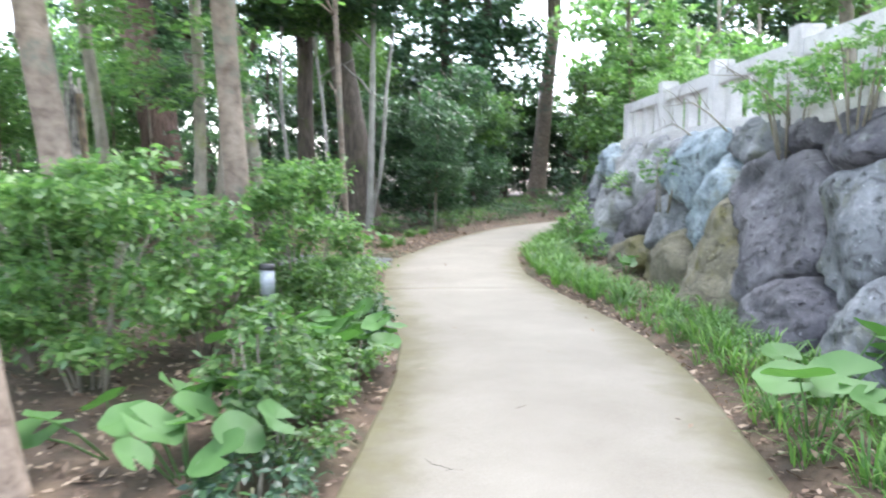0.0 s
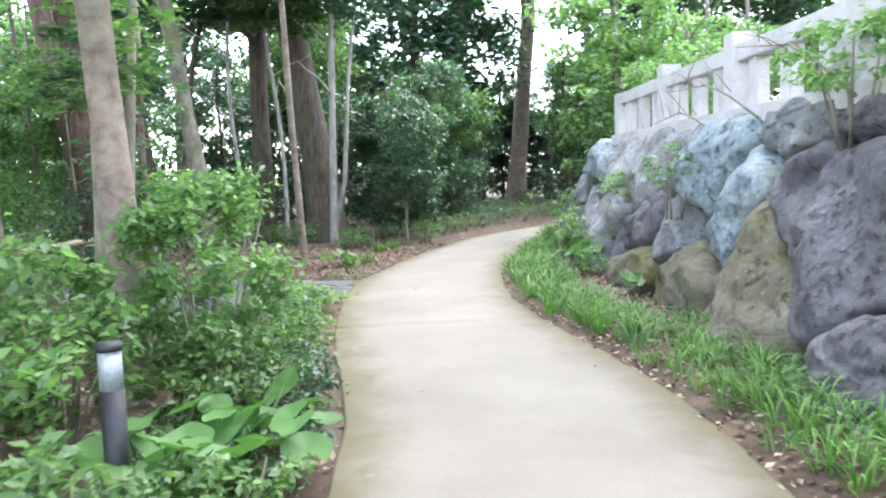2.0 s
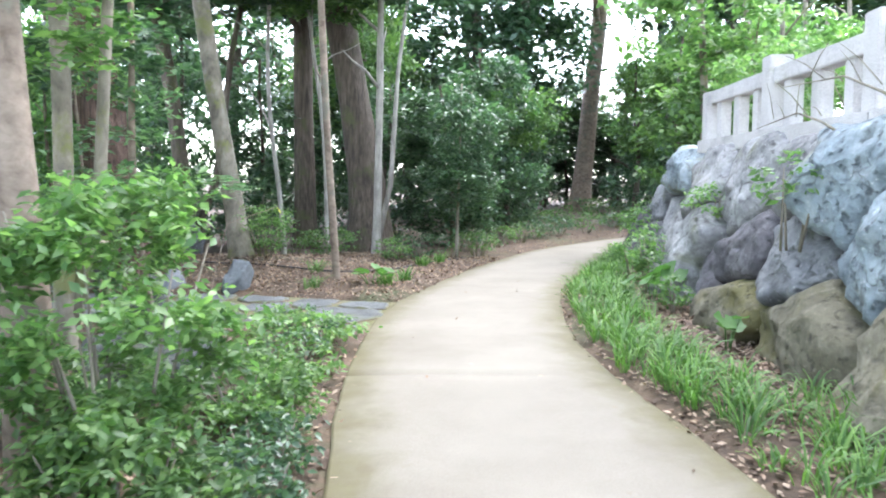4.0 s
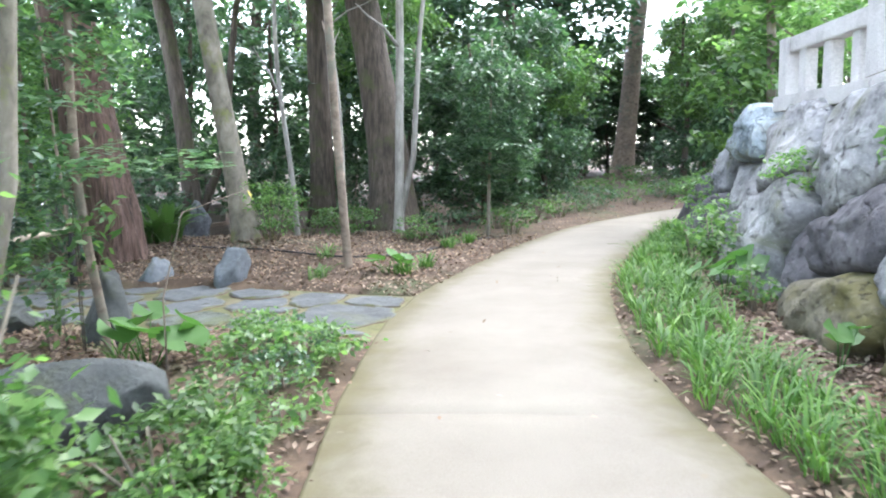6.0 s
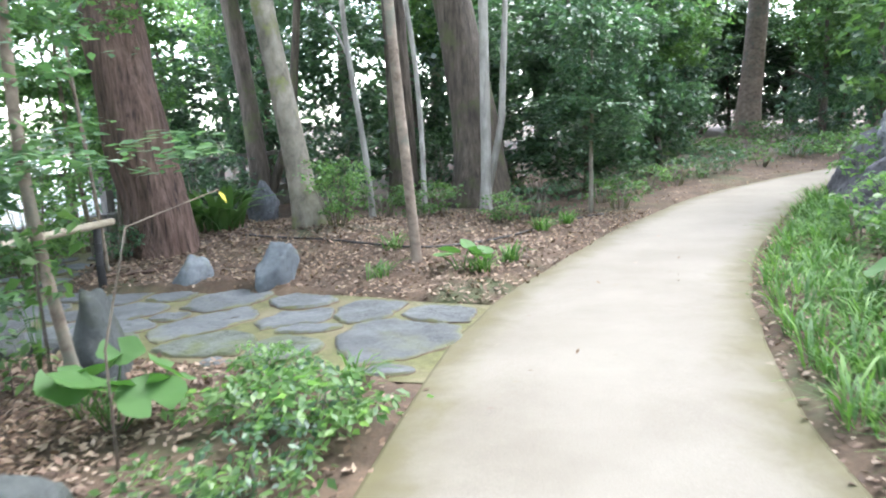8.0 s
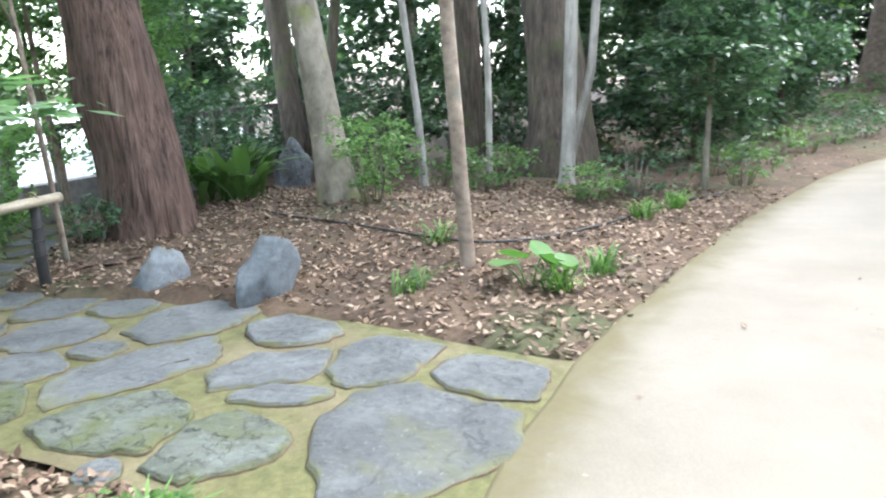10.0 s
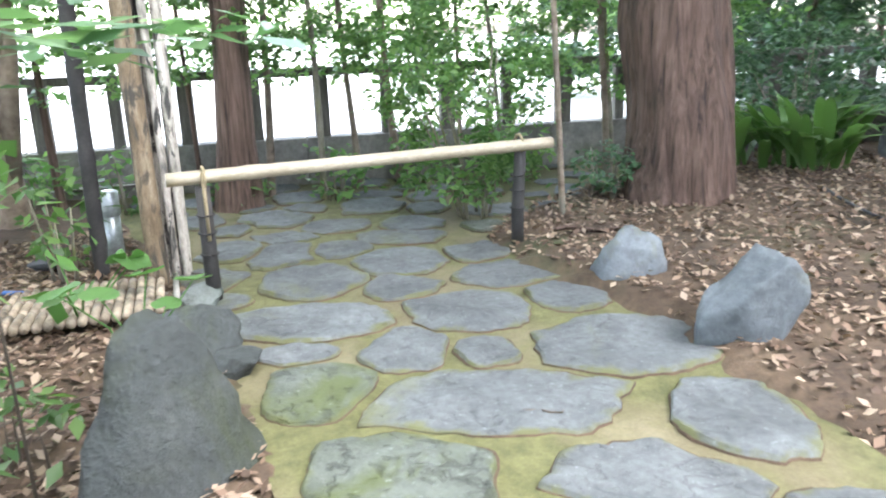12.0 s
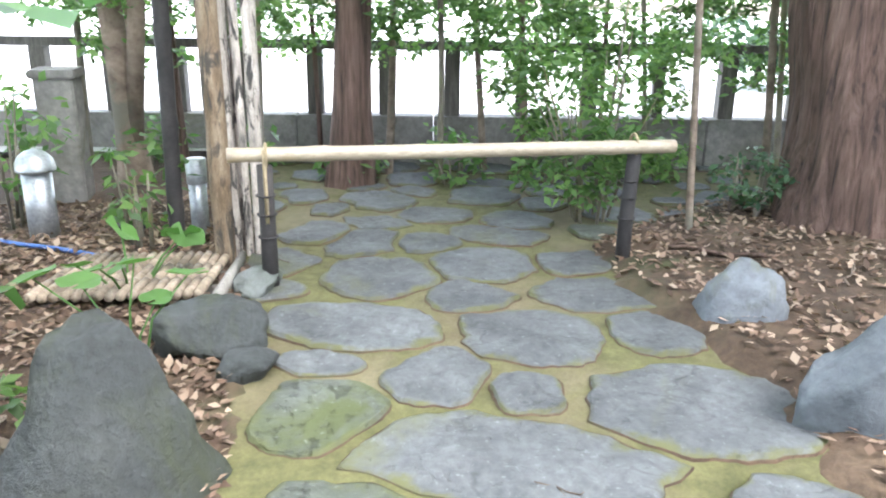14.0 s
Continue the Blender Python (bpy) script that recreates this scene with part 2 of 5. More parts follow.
WHITE_CAP = surface("pale_lamp_glass", (0.20, 0.22, 0.24), (0.27, 0.29, 0.31), (0.33, 0.35, 0.37), 6.0, 0.35, 0.05, 0.002)
HOSE_BLACK = surface("black_hose", (0.01, 0.01, 0.011), (0.018, 0.018, 0.02), (0.03, 0.03, 0.033), 6.0, 0.5, 0.1, 0.002)
HOSE_BLUE = surface("blue_hose", (0.02, 0.07, 0.25), (0.03, 0.11, 0.36), (0.05, 0.16, 0.45), 6.0, 0.4, 0.05, 0.002)
PALE_GROUND = surface("pale_outside_ground", (0.44, 0.44, 0.43), (0.52, 0.52, 0.51), (0.60, 0.60, 0.58), 0.6, 0.8, 0.2, 0.01)
BARK_TAN = bark_material("tan_bark", (0.10, 0.073, 0.052), (0.19, 0.145, 0.112), (0.27, 0.215, 0.17), 0.5, (0.135, 0.13, 0.10), (3.5, 3.5, 4.5))
BARK_GREY = bark_material("grey_bark", (0.10, 0.088, 0.066), (0.185, 0.163, 0.128), (0.27, 0.245, 0.20), 0.5, (0.15, 0.155, 0.06), (3.5, 3.5, 2.0))
BARK_BROWN = bark_material("red_brown_bark", (0.028, 0.017, 0.013), (0.12, 0.072, 0.055), (0.19, 0.125, 0.10), 1.6, None, (11, 11, 0.8))
BARK_DARK = bark_material("dark_bark", (0.035, 0.027, 0.02), (0.08, 0.062, 0.048), (0.14, 0.115, 0.09), 1.0, (0.075, 0.08, 0.035))
BARK_PALE = bark_material("pale_stem_bark", (0.17, 0.155, 0.135), (0.27, 0.25, 0.225), (0.36, 0.34, 0.31), 0.3)
LEAF_DARK = leaf_material("dark_evergreen_leaf", (0.029, 0.064, 0.040), (0.054, 0.107, 0.062), (0.096, 0.168, 0.088), 0.33, 0.42)
LEAF_SAPLING = leaf_material("bluish_green_leaf", (0.05, 0.105, 0.055), (0.09, 0.17, 0.085), (0.15, 0.24, 0.13), 0.3, 0.45)
LEAF_MID = leaf_material("green_leaf", (0.045, 0.095, 0.035), (0.08, 0.155, 0.05), (0.13, 0.215, 0.07), 0.5, 0.45)
LEAF_LIGHT = leaf_material("fresh_green_leaf", (0.066, 0.138, 0.050), (0.118, 0.215, 0.078), (0.19, 0.295, 0.115), 0.38, 0.55)
LEAF_BIG = leaf_material("broad_soft_leaf", (0.048, 0.115, 0.036), (0.068, 0.155, 0.044), (0.11, 0.215, 0.058), 0.62, 0.35)
GRASS = leaf_material("lily_turf_blade", (0.045, 0.11, 0.028), (0.08, 0.175, 0.04), (0.14, 0.25, 0.06), 0.62, 0.35)
LITTER = leaf_material("fallen_leaf", (0.06, 0.036, 0.025), (0.165, 0.105, 0.077), (0.33, 0.25, 0.20), 0.8, 0.1)
YELLOW_LEAF = leaf_material("yellow_leaf", (0.55, 0.42, 0.03), (0.62, 0.50, 0.04), (0.66, 0.55, 0.06), 0.5, 0.3)


# ---------------------------------------------------------------- mesh helpers
class Shape:
    """Gathers vertices and faces, and becomes one mesh."""

    def __init__(self):
        self.v, self.f = [], []

    def add(self, v, f):
        k = len(self.v)
        self.v += [tuple(p) for p in v]
        self.f += [tuple(i + k for i in face) for face in f]

    def tube(self, pts, radii, segs=10, wobble=0.0, ridges=0.0, caps=True):
        pts = [Vector(p) for p in pts]
        v, f, side = [], [], None
        for i, p in enumerate(pts):
            way = (pts[min(i + 1, len(pts) - 1)] - pts[max(i - 1, 0)]).normalized()
            if side is None:
                side = way.orthogonal().normalized()
            side = (side - way * side.dot(way)).normalized()
            up = way.cross(side)
            for s in range(segs):
                a = 2 * math.pi * s / segs
                r = radii[i] * (1 + (wobble * noise.noise((math.cos(a) * 1.5, math.sin(a) * 1.5, i * 0.35 + pts[0].x * 3 + pts[0].y)) if wobble else 0))
                if ridges:
                    r *= 1 - ridges * (1 - abs(noise.noise((math.cos(a) * 6, math.sin(a) * 6, p.z * 0.35)))) ** 5
                v.append(p + r * (math.cos(a) * side + math.sin(a) * up))
        for i in range(len(pts) - 1):
            for s in range(segs):
                t = (s + 1) % segs
                f.append((i * segs + s, i * segs + t, (i + 1) * segs + t, (i + 1) * segs + s))
        if caps:
            f += [tuple(reversed(range(segs))), tuple(range((len(pts) - 1) * segs, len(pts) * segs))]
        self.add(v, f)
        return self

    def box(self, x0, y0, z0, x1, y1, z1, bevel=0.0):
        bm = bmesh.new()
        bmesh.ops.create_cube(bm, size=1)
        for q in bm.verts:
            q.co = Vector(((x0 + x1) / 2 + q.co.x * (x1 - x0), (y0 + y1) / 2 + q.co.y * (y1 - y0), (z0 + z1) / 2 + q.co.z * (z1 - z0)))
        if bevel:
            bmesh.ops.bevel(bm, geom=bm.edges[:], offset=bevel, segments=2, affect="EDGES")
        bm.verts.index_update()
        self.add([q.co for q in bm.verts], [[q.index for q in face.verts] for face in bm.faces])
        bm.free()
        return self

    def mesh(self, name, material, smooth=True):
        me = bpy.data.meshes.new(name)
        me.from_pydata(self.v, [], self.f)
        me.polygons.foreach_set("use_smooth", [smooth] * len(me.polygons))
        me.materials.append(material)
        me.update()
        return me


def thing(name, label, category, at=(0, 0, 0), group="", kind=""):
    ob = new(name)
    ob.location, ob.empty_display_size = at, 0.1
    return tagged(ob, label, category, group, kind)


def part(name, shape, material, parent, label="", smooth=True):
    """One mesh object under a thing or a part."""
    me = shape.mesh(name, material, smooth) if isinstance(shape, Shape) else shape
    ob = new(name, me)
    ob.parent = parent
    return tagged(ob, label)


def single(name, shape, material, label, category, group="", kind="", smooth=True):
    me = shape.mesh(name, material, smooth) if isinstance(shape, Shape) else shape
    return tagged(new(name, me), label, category, group, kind)


def leaf_mesh(name, pts, size, material, seed, droop=0.35, aspect=0.5, flat=0.6):
    """Folded leaf blades at the given places, as one mesh."""
    rng = np.random.default_rng(seed)
    pts = np.asarray(pts, float)
    n = len(pts)
    turn = rng.uniform(0, 2 * np.pi, n)
    ahead = np.stack([np.cos(turn), np.sin(turn), rng.normal(-droop, 0.45, n)], 1)
    ahead /= np.linalg.norm(ahead, axis=1)[:, None]
    up = np.stack([rng.normal(0, flat, n), rng.normal(0, flat, n), np.ones(n)], 1)
    side = np.cross(ahead, up)
    side /= np.linalg.norm(side, axis=1)[:, None]
    nor = np.cross(side, ahead)
    ln = (size * rng.uniform(0.6, 1.3, n))[:, None]
    base, tip = pts, pts + ahead * ln
    mid = pts + ahead * ln * 0.45 - nor * ln * 0.02
    left, right = mid + side * ln * aspect / 2 + nor * ln * 0.08, mid - side * ln * aspect / 2 + nor * ln * 0.08
    v = np.stack([base, right, tip, left], 1).reshape(-1, 3)
    k = np.arange(n)[:, None] * 4
    f = np.concatenate([k + [0, 1, 2], k + [0, 2, 3]], 1).reshape(-1, 3)
    me = bpy.data.meshes.new(name)
    me.vertices.add(len(v))
    me.vertices.foreach_set("co", v.ravel())
    me.loops.add(f.size)
    me.loops.foreach_set("vertex_index", f.ravel().astype(np.int32))
    me.polygons.add(len(f))
    me.polygons.foreach_set("loop_start", np.arange(0, f.size, 3, dtype=np.int32))
    me.materials.append(material)
    me.update(calc_edges=True)
    return me


def cloud(n, seed, clumps, spread, radii, hollow=0.3):
    """Places in clumps inside an ellipsoid about the origin: uneven, with gaps."""
    rng = np.random.default_rng(seed)
    c = rng.normal(size=(clumps, 3))
    c /= np.linalg.norm(c, axis=1)[:, None]
    c *= (rng.uniform(hollow, 1.0, clumps) ** 0.6)[:, None]
    which = rng.integers(0, clumps, n)
    p = c[which] + rng.normal(0, spread, (n, 3)) * [1, 1, 0.6]
    return p * radii


def smooth_line(knots, step):
    """A smooth curve through knots (t, value), sampled at t."""
    t, v = np.array(knots, float).T
    out = np.interp(step, t, v)
    fine = np.linspace(t[0], t[-1], 400)
    w = np.interp(fine, t, v)
    k = np.ones(25) / 25
    w2 = np.convolve(np.pad(w, 12, mode="edge"), k, mode="valid")
    return np.interp(step, fine, w2) if len(t) > 2 else out


# ---------------------------------------------------------------- ground, path, court
LEFT = [(-9, -0.1), (-3, -0.55), (1, -0.55), (3.5, -0.46), (5.0, -0.34), (6.3, -0.27), (8, -0.54), (9.5, -0.76), (11, -0.82), (12.4, -0.86), (13.1, -0.84), (14.3, -0.52), (15.5, -0.25), (17, 0.1), (19, 0.85), (20.5, 1.35), (22, 2.35), (24, 3.7), (26, 5.6), (30, 10.5)]
RIGHT = [(-9, 1.6), (-3, 1.4), (1, 1.45), (3.5, 1.58), (4.7, 1.77), (6.5, 1.88), (8, 1.68), (9.8, 1.32), (11, 1.2), (12, 1.2), (13, 1.27), (14.6, 1.42), (16.3, 1.85), (19, 2.65), (20.5, 3.2), (22, 3.75), (24, 5.4), (26, 7.8), (30, 13.5)]


def left_edge(y):
    return smooth_line(LEFT, y)


def right_edge(y):
    return smooth_line(RIGHT, y)


COURT_LOW = [(-9, 11.4), (-6.5, 11.55), (-5, 11.75), (-4.2, 11.72), (-3.5, 11.75), (-2.7, 11.72), (-2.0, 11.6), (-1.3, 11.45), (-0.8, 11.42)]
COURT_HIGH = [(-9, 17.0), (-6.6, 16.2), (-6.0, 15.5), (-5.65, 14.4), (-5.3, 13.78), (-4.6, 13.78), (-3.9, 13.9), (-3.2, 13.85), (-2.5, 13.75), (-1.9, 13.62), (-1.3, 13.42), (-0.8, 13.3)]


def court_low(x):
    return smooth_line(COURT_LOW, x)


def court_high(x):
    return smooth_line(COURT_HIGH, x)


def ground_height(x, y):
    """Beds stand a little above the paved ways, which lie sunk into them."""
    x, y = np.asarray(x, float), np.asarray(y, float)
    h = 0.03 + 0.035 * np.sin(x * 1.7 + y * 0.6) * np.cos(y * 1.3 - x * 0.4)
    h = h + 0.18 * np.exp(-(((x + 3.4) / 2.3) ** 2 + ((y - 16.4) / 1.9) ** 2))
    h = h + 0.25 * np.clip((y - 24) / 20, 0, 1) * np.exp(-((x - 2) / 25) ** 2)
    off = np.maximum(left_edge(y) - x, x - right_edge(y))
    court = np.maximum.reduce([court_low(x) - y, y - court_high(x), x + 0.6, -8.6 - x])
    rag = 0.11 * np.sin(x * 9.0 + 2.1 * np.sin(y * 4.3)) * np.sin(y * 8.0 + 1.7 * np.sin(x * 5.1))
    by_path = np.where(off < -0.1, -0.09, -0.025 + (h + 0.025) * np.clip(off / 0.25, 0, 1))
    by_court = np.where(court < -0.45, -0.09, -0.09 + (h + 0.09) * np.clip((court + rag + 0.2) / 0.26, 0, 1))
    return np.minimum(by_path, by_court)


def sheet(name, xs, ys, zs, material):
    s = Shape()
    nx, ny = xs.shape
    v = np.stack([xs, ys, zs], -1).reshape(-1, 3)
    f = [(i * ny + j, (i + 1) * ny + j, (i + 1) * ny + j + 1, i * ny + j + 1) for i in range(nx - 1) for j in range(ny - 1)]
    s.add(v.tolist(), f)
    return s


gx = np.concatenate([-np.geomspace(500, 12, 16), np.arange(-11, 5.01, 0.125), np.geomspace(6, 500, 16)])
gy = np.concatenate([-np.geomspace(500, 8, 14), np.arange(-6, 22.01, 0.125), np.geomspace(23, 700, 20)])
GX, GY = np.meshgrid(gx, gy, indexing="ij")
single("ground", sheet("ground", GX, GY, ground_height(GX, GY), SOIL), SOIL, "dark brown soil with scattered leaf litter", "ground", kind="structure")

# the path: a cambered ribbon with an expansion joint
joint_y = 9.62
py = np.concatenate([np.arange(-8, joint_y - 0.03, 0.2), [joint_y - 0.02, joint_y - 0.006, joint_y + 0.006, joint_y + 0.02], np.arange(joint_y + 0.2, 28, 0.2)])
us = np.concatenate([[0, 0, 0.01], np.linspace(0.04, 0.96, 14), [0.99, 1, 1]])
le, re = left_edge(py), right_edge(py)
wob = np.array([0.025 * noise.noise((0.0, y * 1.6, 3.0)) for y in py]), np.array([0.025 * noise.noise((9.0, y * 1.6, 3.0)) for y in py])
PX = (le + wob[0])[:, None] * (1 - us) + (re + wob[1])[:, None] * us
PY = np.repeat(py[:, None], len(us), 1)
PZ = np.repeat((0.022 * (1 - (2 * us - 1) ** 2))[None], len(py), 0)
PZ[:, [0, -1]], PZ[:, [1, -2]] = -0.12, 0.002
PZ[(np.abs(py - joint_y) < 0.01)[:, None] & (us < 0.7)[None]] -= 0.012
path_shape = sheet("path", PX, PY, PZ, PAVING)
path_mesh = path_shape.mesh("path", PAVING)
uv = path_mesh.uv_layers.new(name="UVMap")
edge_u = np.minimum(us, 1 - us)
for loop in path_mesh.loops:
    i, j = divmod(loop.vertex_index, len(us))
    uv.data[loop.index].uv = (edge_u[j] * 2, py[i])
single("path", path_mesh, PAVING, "curving sandy beige garden path with mossy edges", "path", kind="structure")

# the stone court's mortar bed
cx = np.arange(-8.6, -0.5, 0.12)
cu = np.linspace(0, 1, 30)
CX = np.repeat(cx[:, None], len(cu), 1)
CY = court_low(cx)[:, None] * (1 - cu) + court_high(cx)[:, None] * cu
CX = np.where(CX > -1.0, np.minimum(CX, left_edge(CY) + 0.01), CX)
CZ = np.array([[-0.008 + 0.008 * noise.noise((x * 1.3, y * 1.3, 0.0)) + 0.004 * noise.noise((x * 5, y * 5, 1.0)) for x, y in zip(r, q)] for r, q in zip(CX, CY)])
court = single("court_pavement", sheet("court_pavement", CX, CY, CZ, MORTAR), MORTAR, "mossy mortar bed of the stone-paved court", "pavement", kind="structure")


# ---------------------------------------------------------------- rocks
def rock_shape(size, seed, facets=11, rough=0.24, detail=4, taper=0.0):
    """A weathered boulder: a blocky mass cut by flat faces, with cracks and pits."""
    rng = random.Random(seed)
    bm = bmesh.new()
    bmesh.ops.create_icosphere(bm, subdivisions=detail, radius=1.0)
    cuts = []
    for _ in range(facets):
        d = Vector((rng.gauss(0, 1), rng.gauss(0, 1), rng.gauss(0.1, 0.9))).normalized()
        cuts.append((d, rng.uniform(0.6, 0.92)))
    off = Vector((seed * 1.37, seed * 0.71, seed * 2.13))
    for q in bm.verts:
        p = Vector([math.copysign(abs(c) ** 0.72, c) for c in q.co])
        for d, k in cuts:
            over = p.dot(d) - k
            if over > 0:
                p -= d * over * 0.93
        w = noise.fractal(p * 1.3 + off, 0.8, 2.1, 6)
        ridge = abs(noise.noise(p * 2.6 + off)) ** 0.5
        pit = noise.fractal(p * 5.5 + off, 0.6, 2.2, 4)
        q.co = p * (1 + rough * 0.6 * w + rough * 0.5 * (ridge - 0.6) + 0.035 * pit)
        k = 1 - taper * (q.co.z + 1) / 2
        q.co.x *= k
        q.co.y *= k
    lo = [min(q.co[i] for q in bm.verts) for i in range(3)]
    hi = [max(q.co[i] for q in bm.verts) for i in range(3)]
    s = Shape()
    bm.verts.index_update()
    s.add([[(q.co[i] - (lo[i] + hi[i]) / 2) / (hi[i] - lo[i]) * size[i] for i in range(3)] for q in bm.verts], [[q.index for q in f.verts] for f in bm.faces])
    bm.free()
    return s


def boulder(x, y, z, size, material, seed, label, turn=0.0, tilt=0.0, group="", name="boulder", taper=0.0, facets=11, rough=0.24):
    ob = single(name, rock_shape(size, seed, facets, rough, taper=taper), material, label, "rock", group)
    ob.matrix_world = pose(x, y, z, tilt, 0, turn)
    return ob


# the retaining wall of big boulders, with earth behind it
def wall_face(y, z):
    return 2.74 + 0.3 * z + 0.055 * max(0.0, y - 14) ** 1.25


# each stone of the wall: centre along the wall and up, half length, half height, turn, how far it stands out
WALL_STONES = [
    (7.35, 1.02, 0.92, 0.60, 8, 0.16, ROCK_DARK, "huge dark purplish boulder in a retaining wall"),
    (8.15, 0.42, 0.80, 0.66, 22, 0.22, ROCK_TAN, "mossy tan wedge-shaped boulder at the foot of a retaining wall"),
    (10.05, 1.62, 0.80, 0.66, -30, 0.12, ROCK_BLUE, "tall pale blue-grey boulder in a retaining wall"),
    (9.20, 1.08, 0.62, 0.62, -35, 0.10, ROCK_BLUE, "pale blue-grey tongue of rock in a retaining wall"),
    (8.65, 1.88, 0.66, 0.30, 5, 0.02, ROCK_SLATE, "brownish-grey boulder under the fence"),
    (9.75, 0.36, 0.80, 0.40, 0, 0.18, ROCK_TAN, "tan and grey boulder at the wall's foot"),
    (10.45, 0.86, 0.62, 0.44, 18, 0.06, ROCK_SLATE, "moss-stained slate grey boulder in a retaining wall"),
    (11.10, 1.60, 0.50, 0.38, 0, 0.04, ROCK_GREY, "grey block below the fence"),
    (11.45, 0.24, 0.60, 0.28, 0, 0.24, ROCK_TAN, "low pinkish-tan stone at the wall's foot"),
    (12.35, 1.42, 0.80, 0.54, 15, 0.10, ROCK_GREY, "grey pitted boulder in a retaining wall"),
    (11.75, 0.84, 0.66, 0.38, -10, 0.08, ROCK_DARK, "dark wedge-shaped boulder in a retaining wall"),
    (13.45, 0.52, 0.80, 0.60, 8, 0.34, ROCK_GREY, "bluish-grey boulder standing out at the wall's foot"),
    (14.15, 1.45, 0.80, 0.50, 0, 0.06, ROCK_GREY, "grey rough boulder near the wall's end"),
    (12.70, 0.42, 0.45, 0.40, 0, 0.02, ROCK_DARK, "dark stone set deep in the retaining wall"),
    (15.90, 1.66, 0.85, 0.34, 20, 0.20, ROCK_BLUE, "pale pointed stone at the wall's end"),
    (15.45, 0.95, 0.70, 0.46, 0, 0.02, ROCK_GREY, "grey boulder at the wall's end"),
    (15.10, 0.32, 0.65, 0.34, 0, 0.06, ROCK_SLATE, "grey boulder at the wall's end"),
    (16.90, 1.10, 0.70, 0.38, -12, 0.12, ROCK_SLATE, "bluish stone at the wall's end"),
    (16.60, 0.40, 0.75, 0.38, 0, 0.10, ROCK_DARK, "dark boulder at the wall's end"),
    (18.00, 0.50, 0.70, 0.48, 0, 0.05, ROCK_DARK, "dark boulder at the wall's end"),
    (6.30, 0.28, 0.50, 0.28, 0, 0.24, ROCK_DARK, "small dark rounded boulder at the wall's foot"),
    (5.80, 1.00, 0.66, 0.46, 55, 0.10, ROCK_SLATE, "slate grey slanting boulder in a retaining wall"),
    (6.35, 1.80, 0.62, 0.36, 0, 0.00, ROCK_DARK, "dark rounded boulder at the wall's top"),
    (7.45, 1.86, 0.50, 0.24, 0, -0.10, ROCK_DARK, "dark stone set back at the wall's top"),
    (5.20, 1.66, 0.50, 0.46, 0, 0.04, ROCK_TAN, "brown boulder in a retaining wall"),
    (5.15, 0.40, 0.58, 0.42, 0, 0.16, ROCK_SLATE, "dark grey boulder at the wall's foot"),
    (4.85, 1.05, 0.42, 0.42, 0, 0.02, ROCK_DARK, "dark stone in a retaining wall"),
    (3.95, 0.50, 0.70, 0.55, 0, 0.12, ROCK_SLATE, "grey boulder in a retaining wall"),
    (3.85, 1.48, 0.75, 0.52, 10, 0.08, ROCK_DARK, "dark boulder in a retaining wall"),
    (2.40, 0.55, 0.85, 0.60, 0, 0.10, ROCK_BLUE, "blue-grey boulder in a retaining wall"),
    (2.30, 1.55, 0.85, 0.48, -8, 0.06, ROCK_TAN, "tan boulder in a retaining wall"),
    (0.80, 0.60, 0.80, 0.65, 0, 0.10, ROCK_SLATE, "grey boulder in a retaining wall"),
    (0.70, 1.60, 0.80, 0.46, 0, 0.06, ROCK_DARK, "dark boulder in a retaining wall"),
]


def from_centre(stone, y, z):
    """How far a place on the wall lies from a stone's centre, in half sizes of the stone."""
    cy, cz, ry, rz, turn = stone[:5]
    c, w = math.cos(radians(turn)), math.sin(radians(turn))
    dy, dz = y - cy, z - cz
    return math.hypot((dy * c + dz * w) / ry, (dz * c - dy * w) / rz)


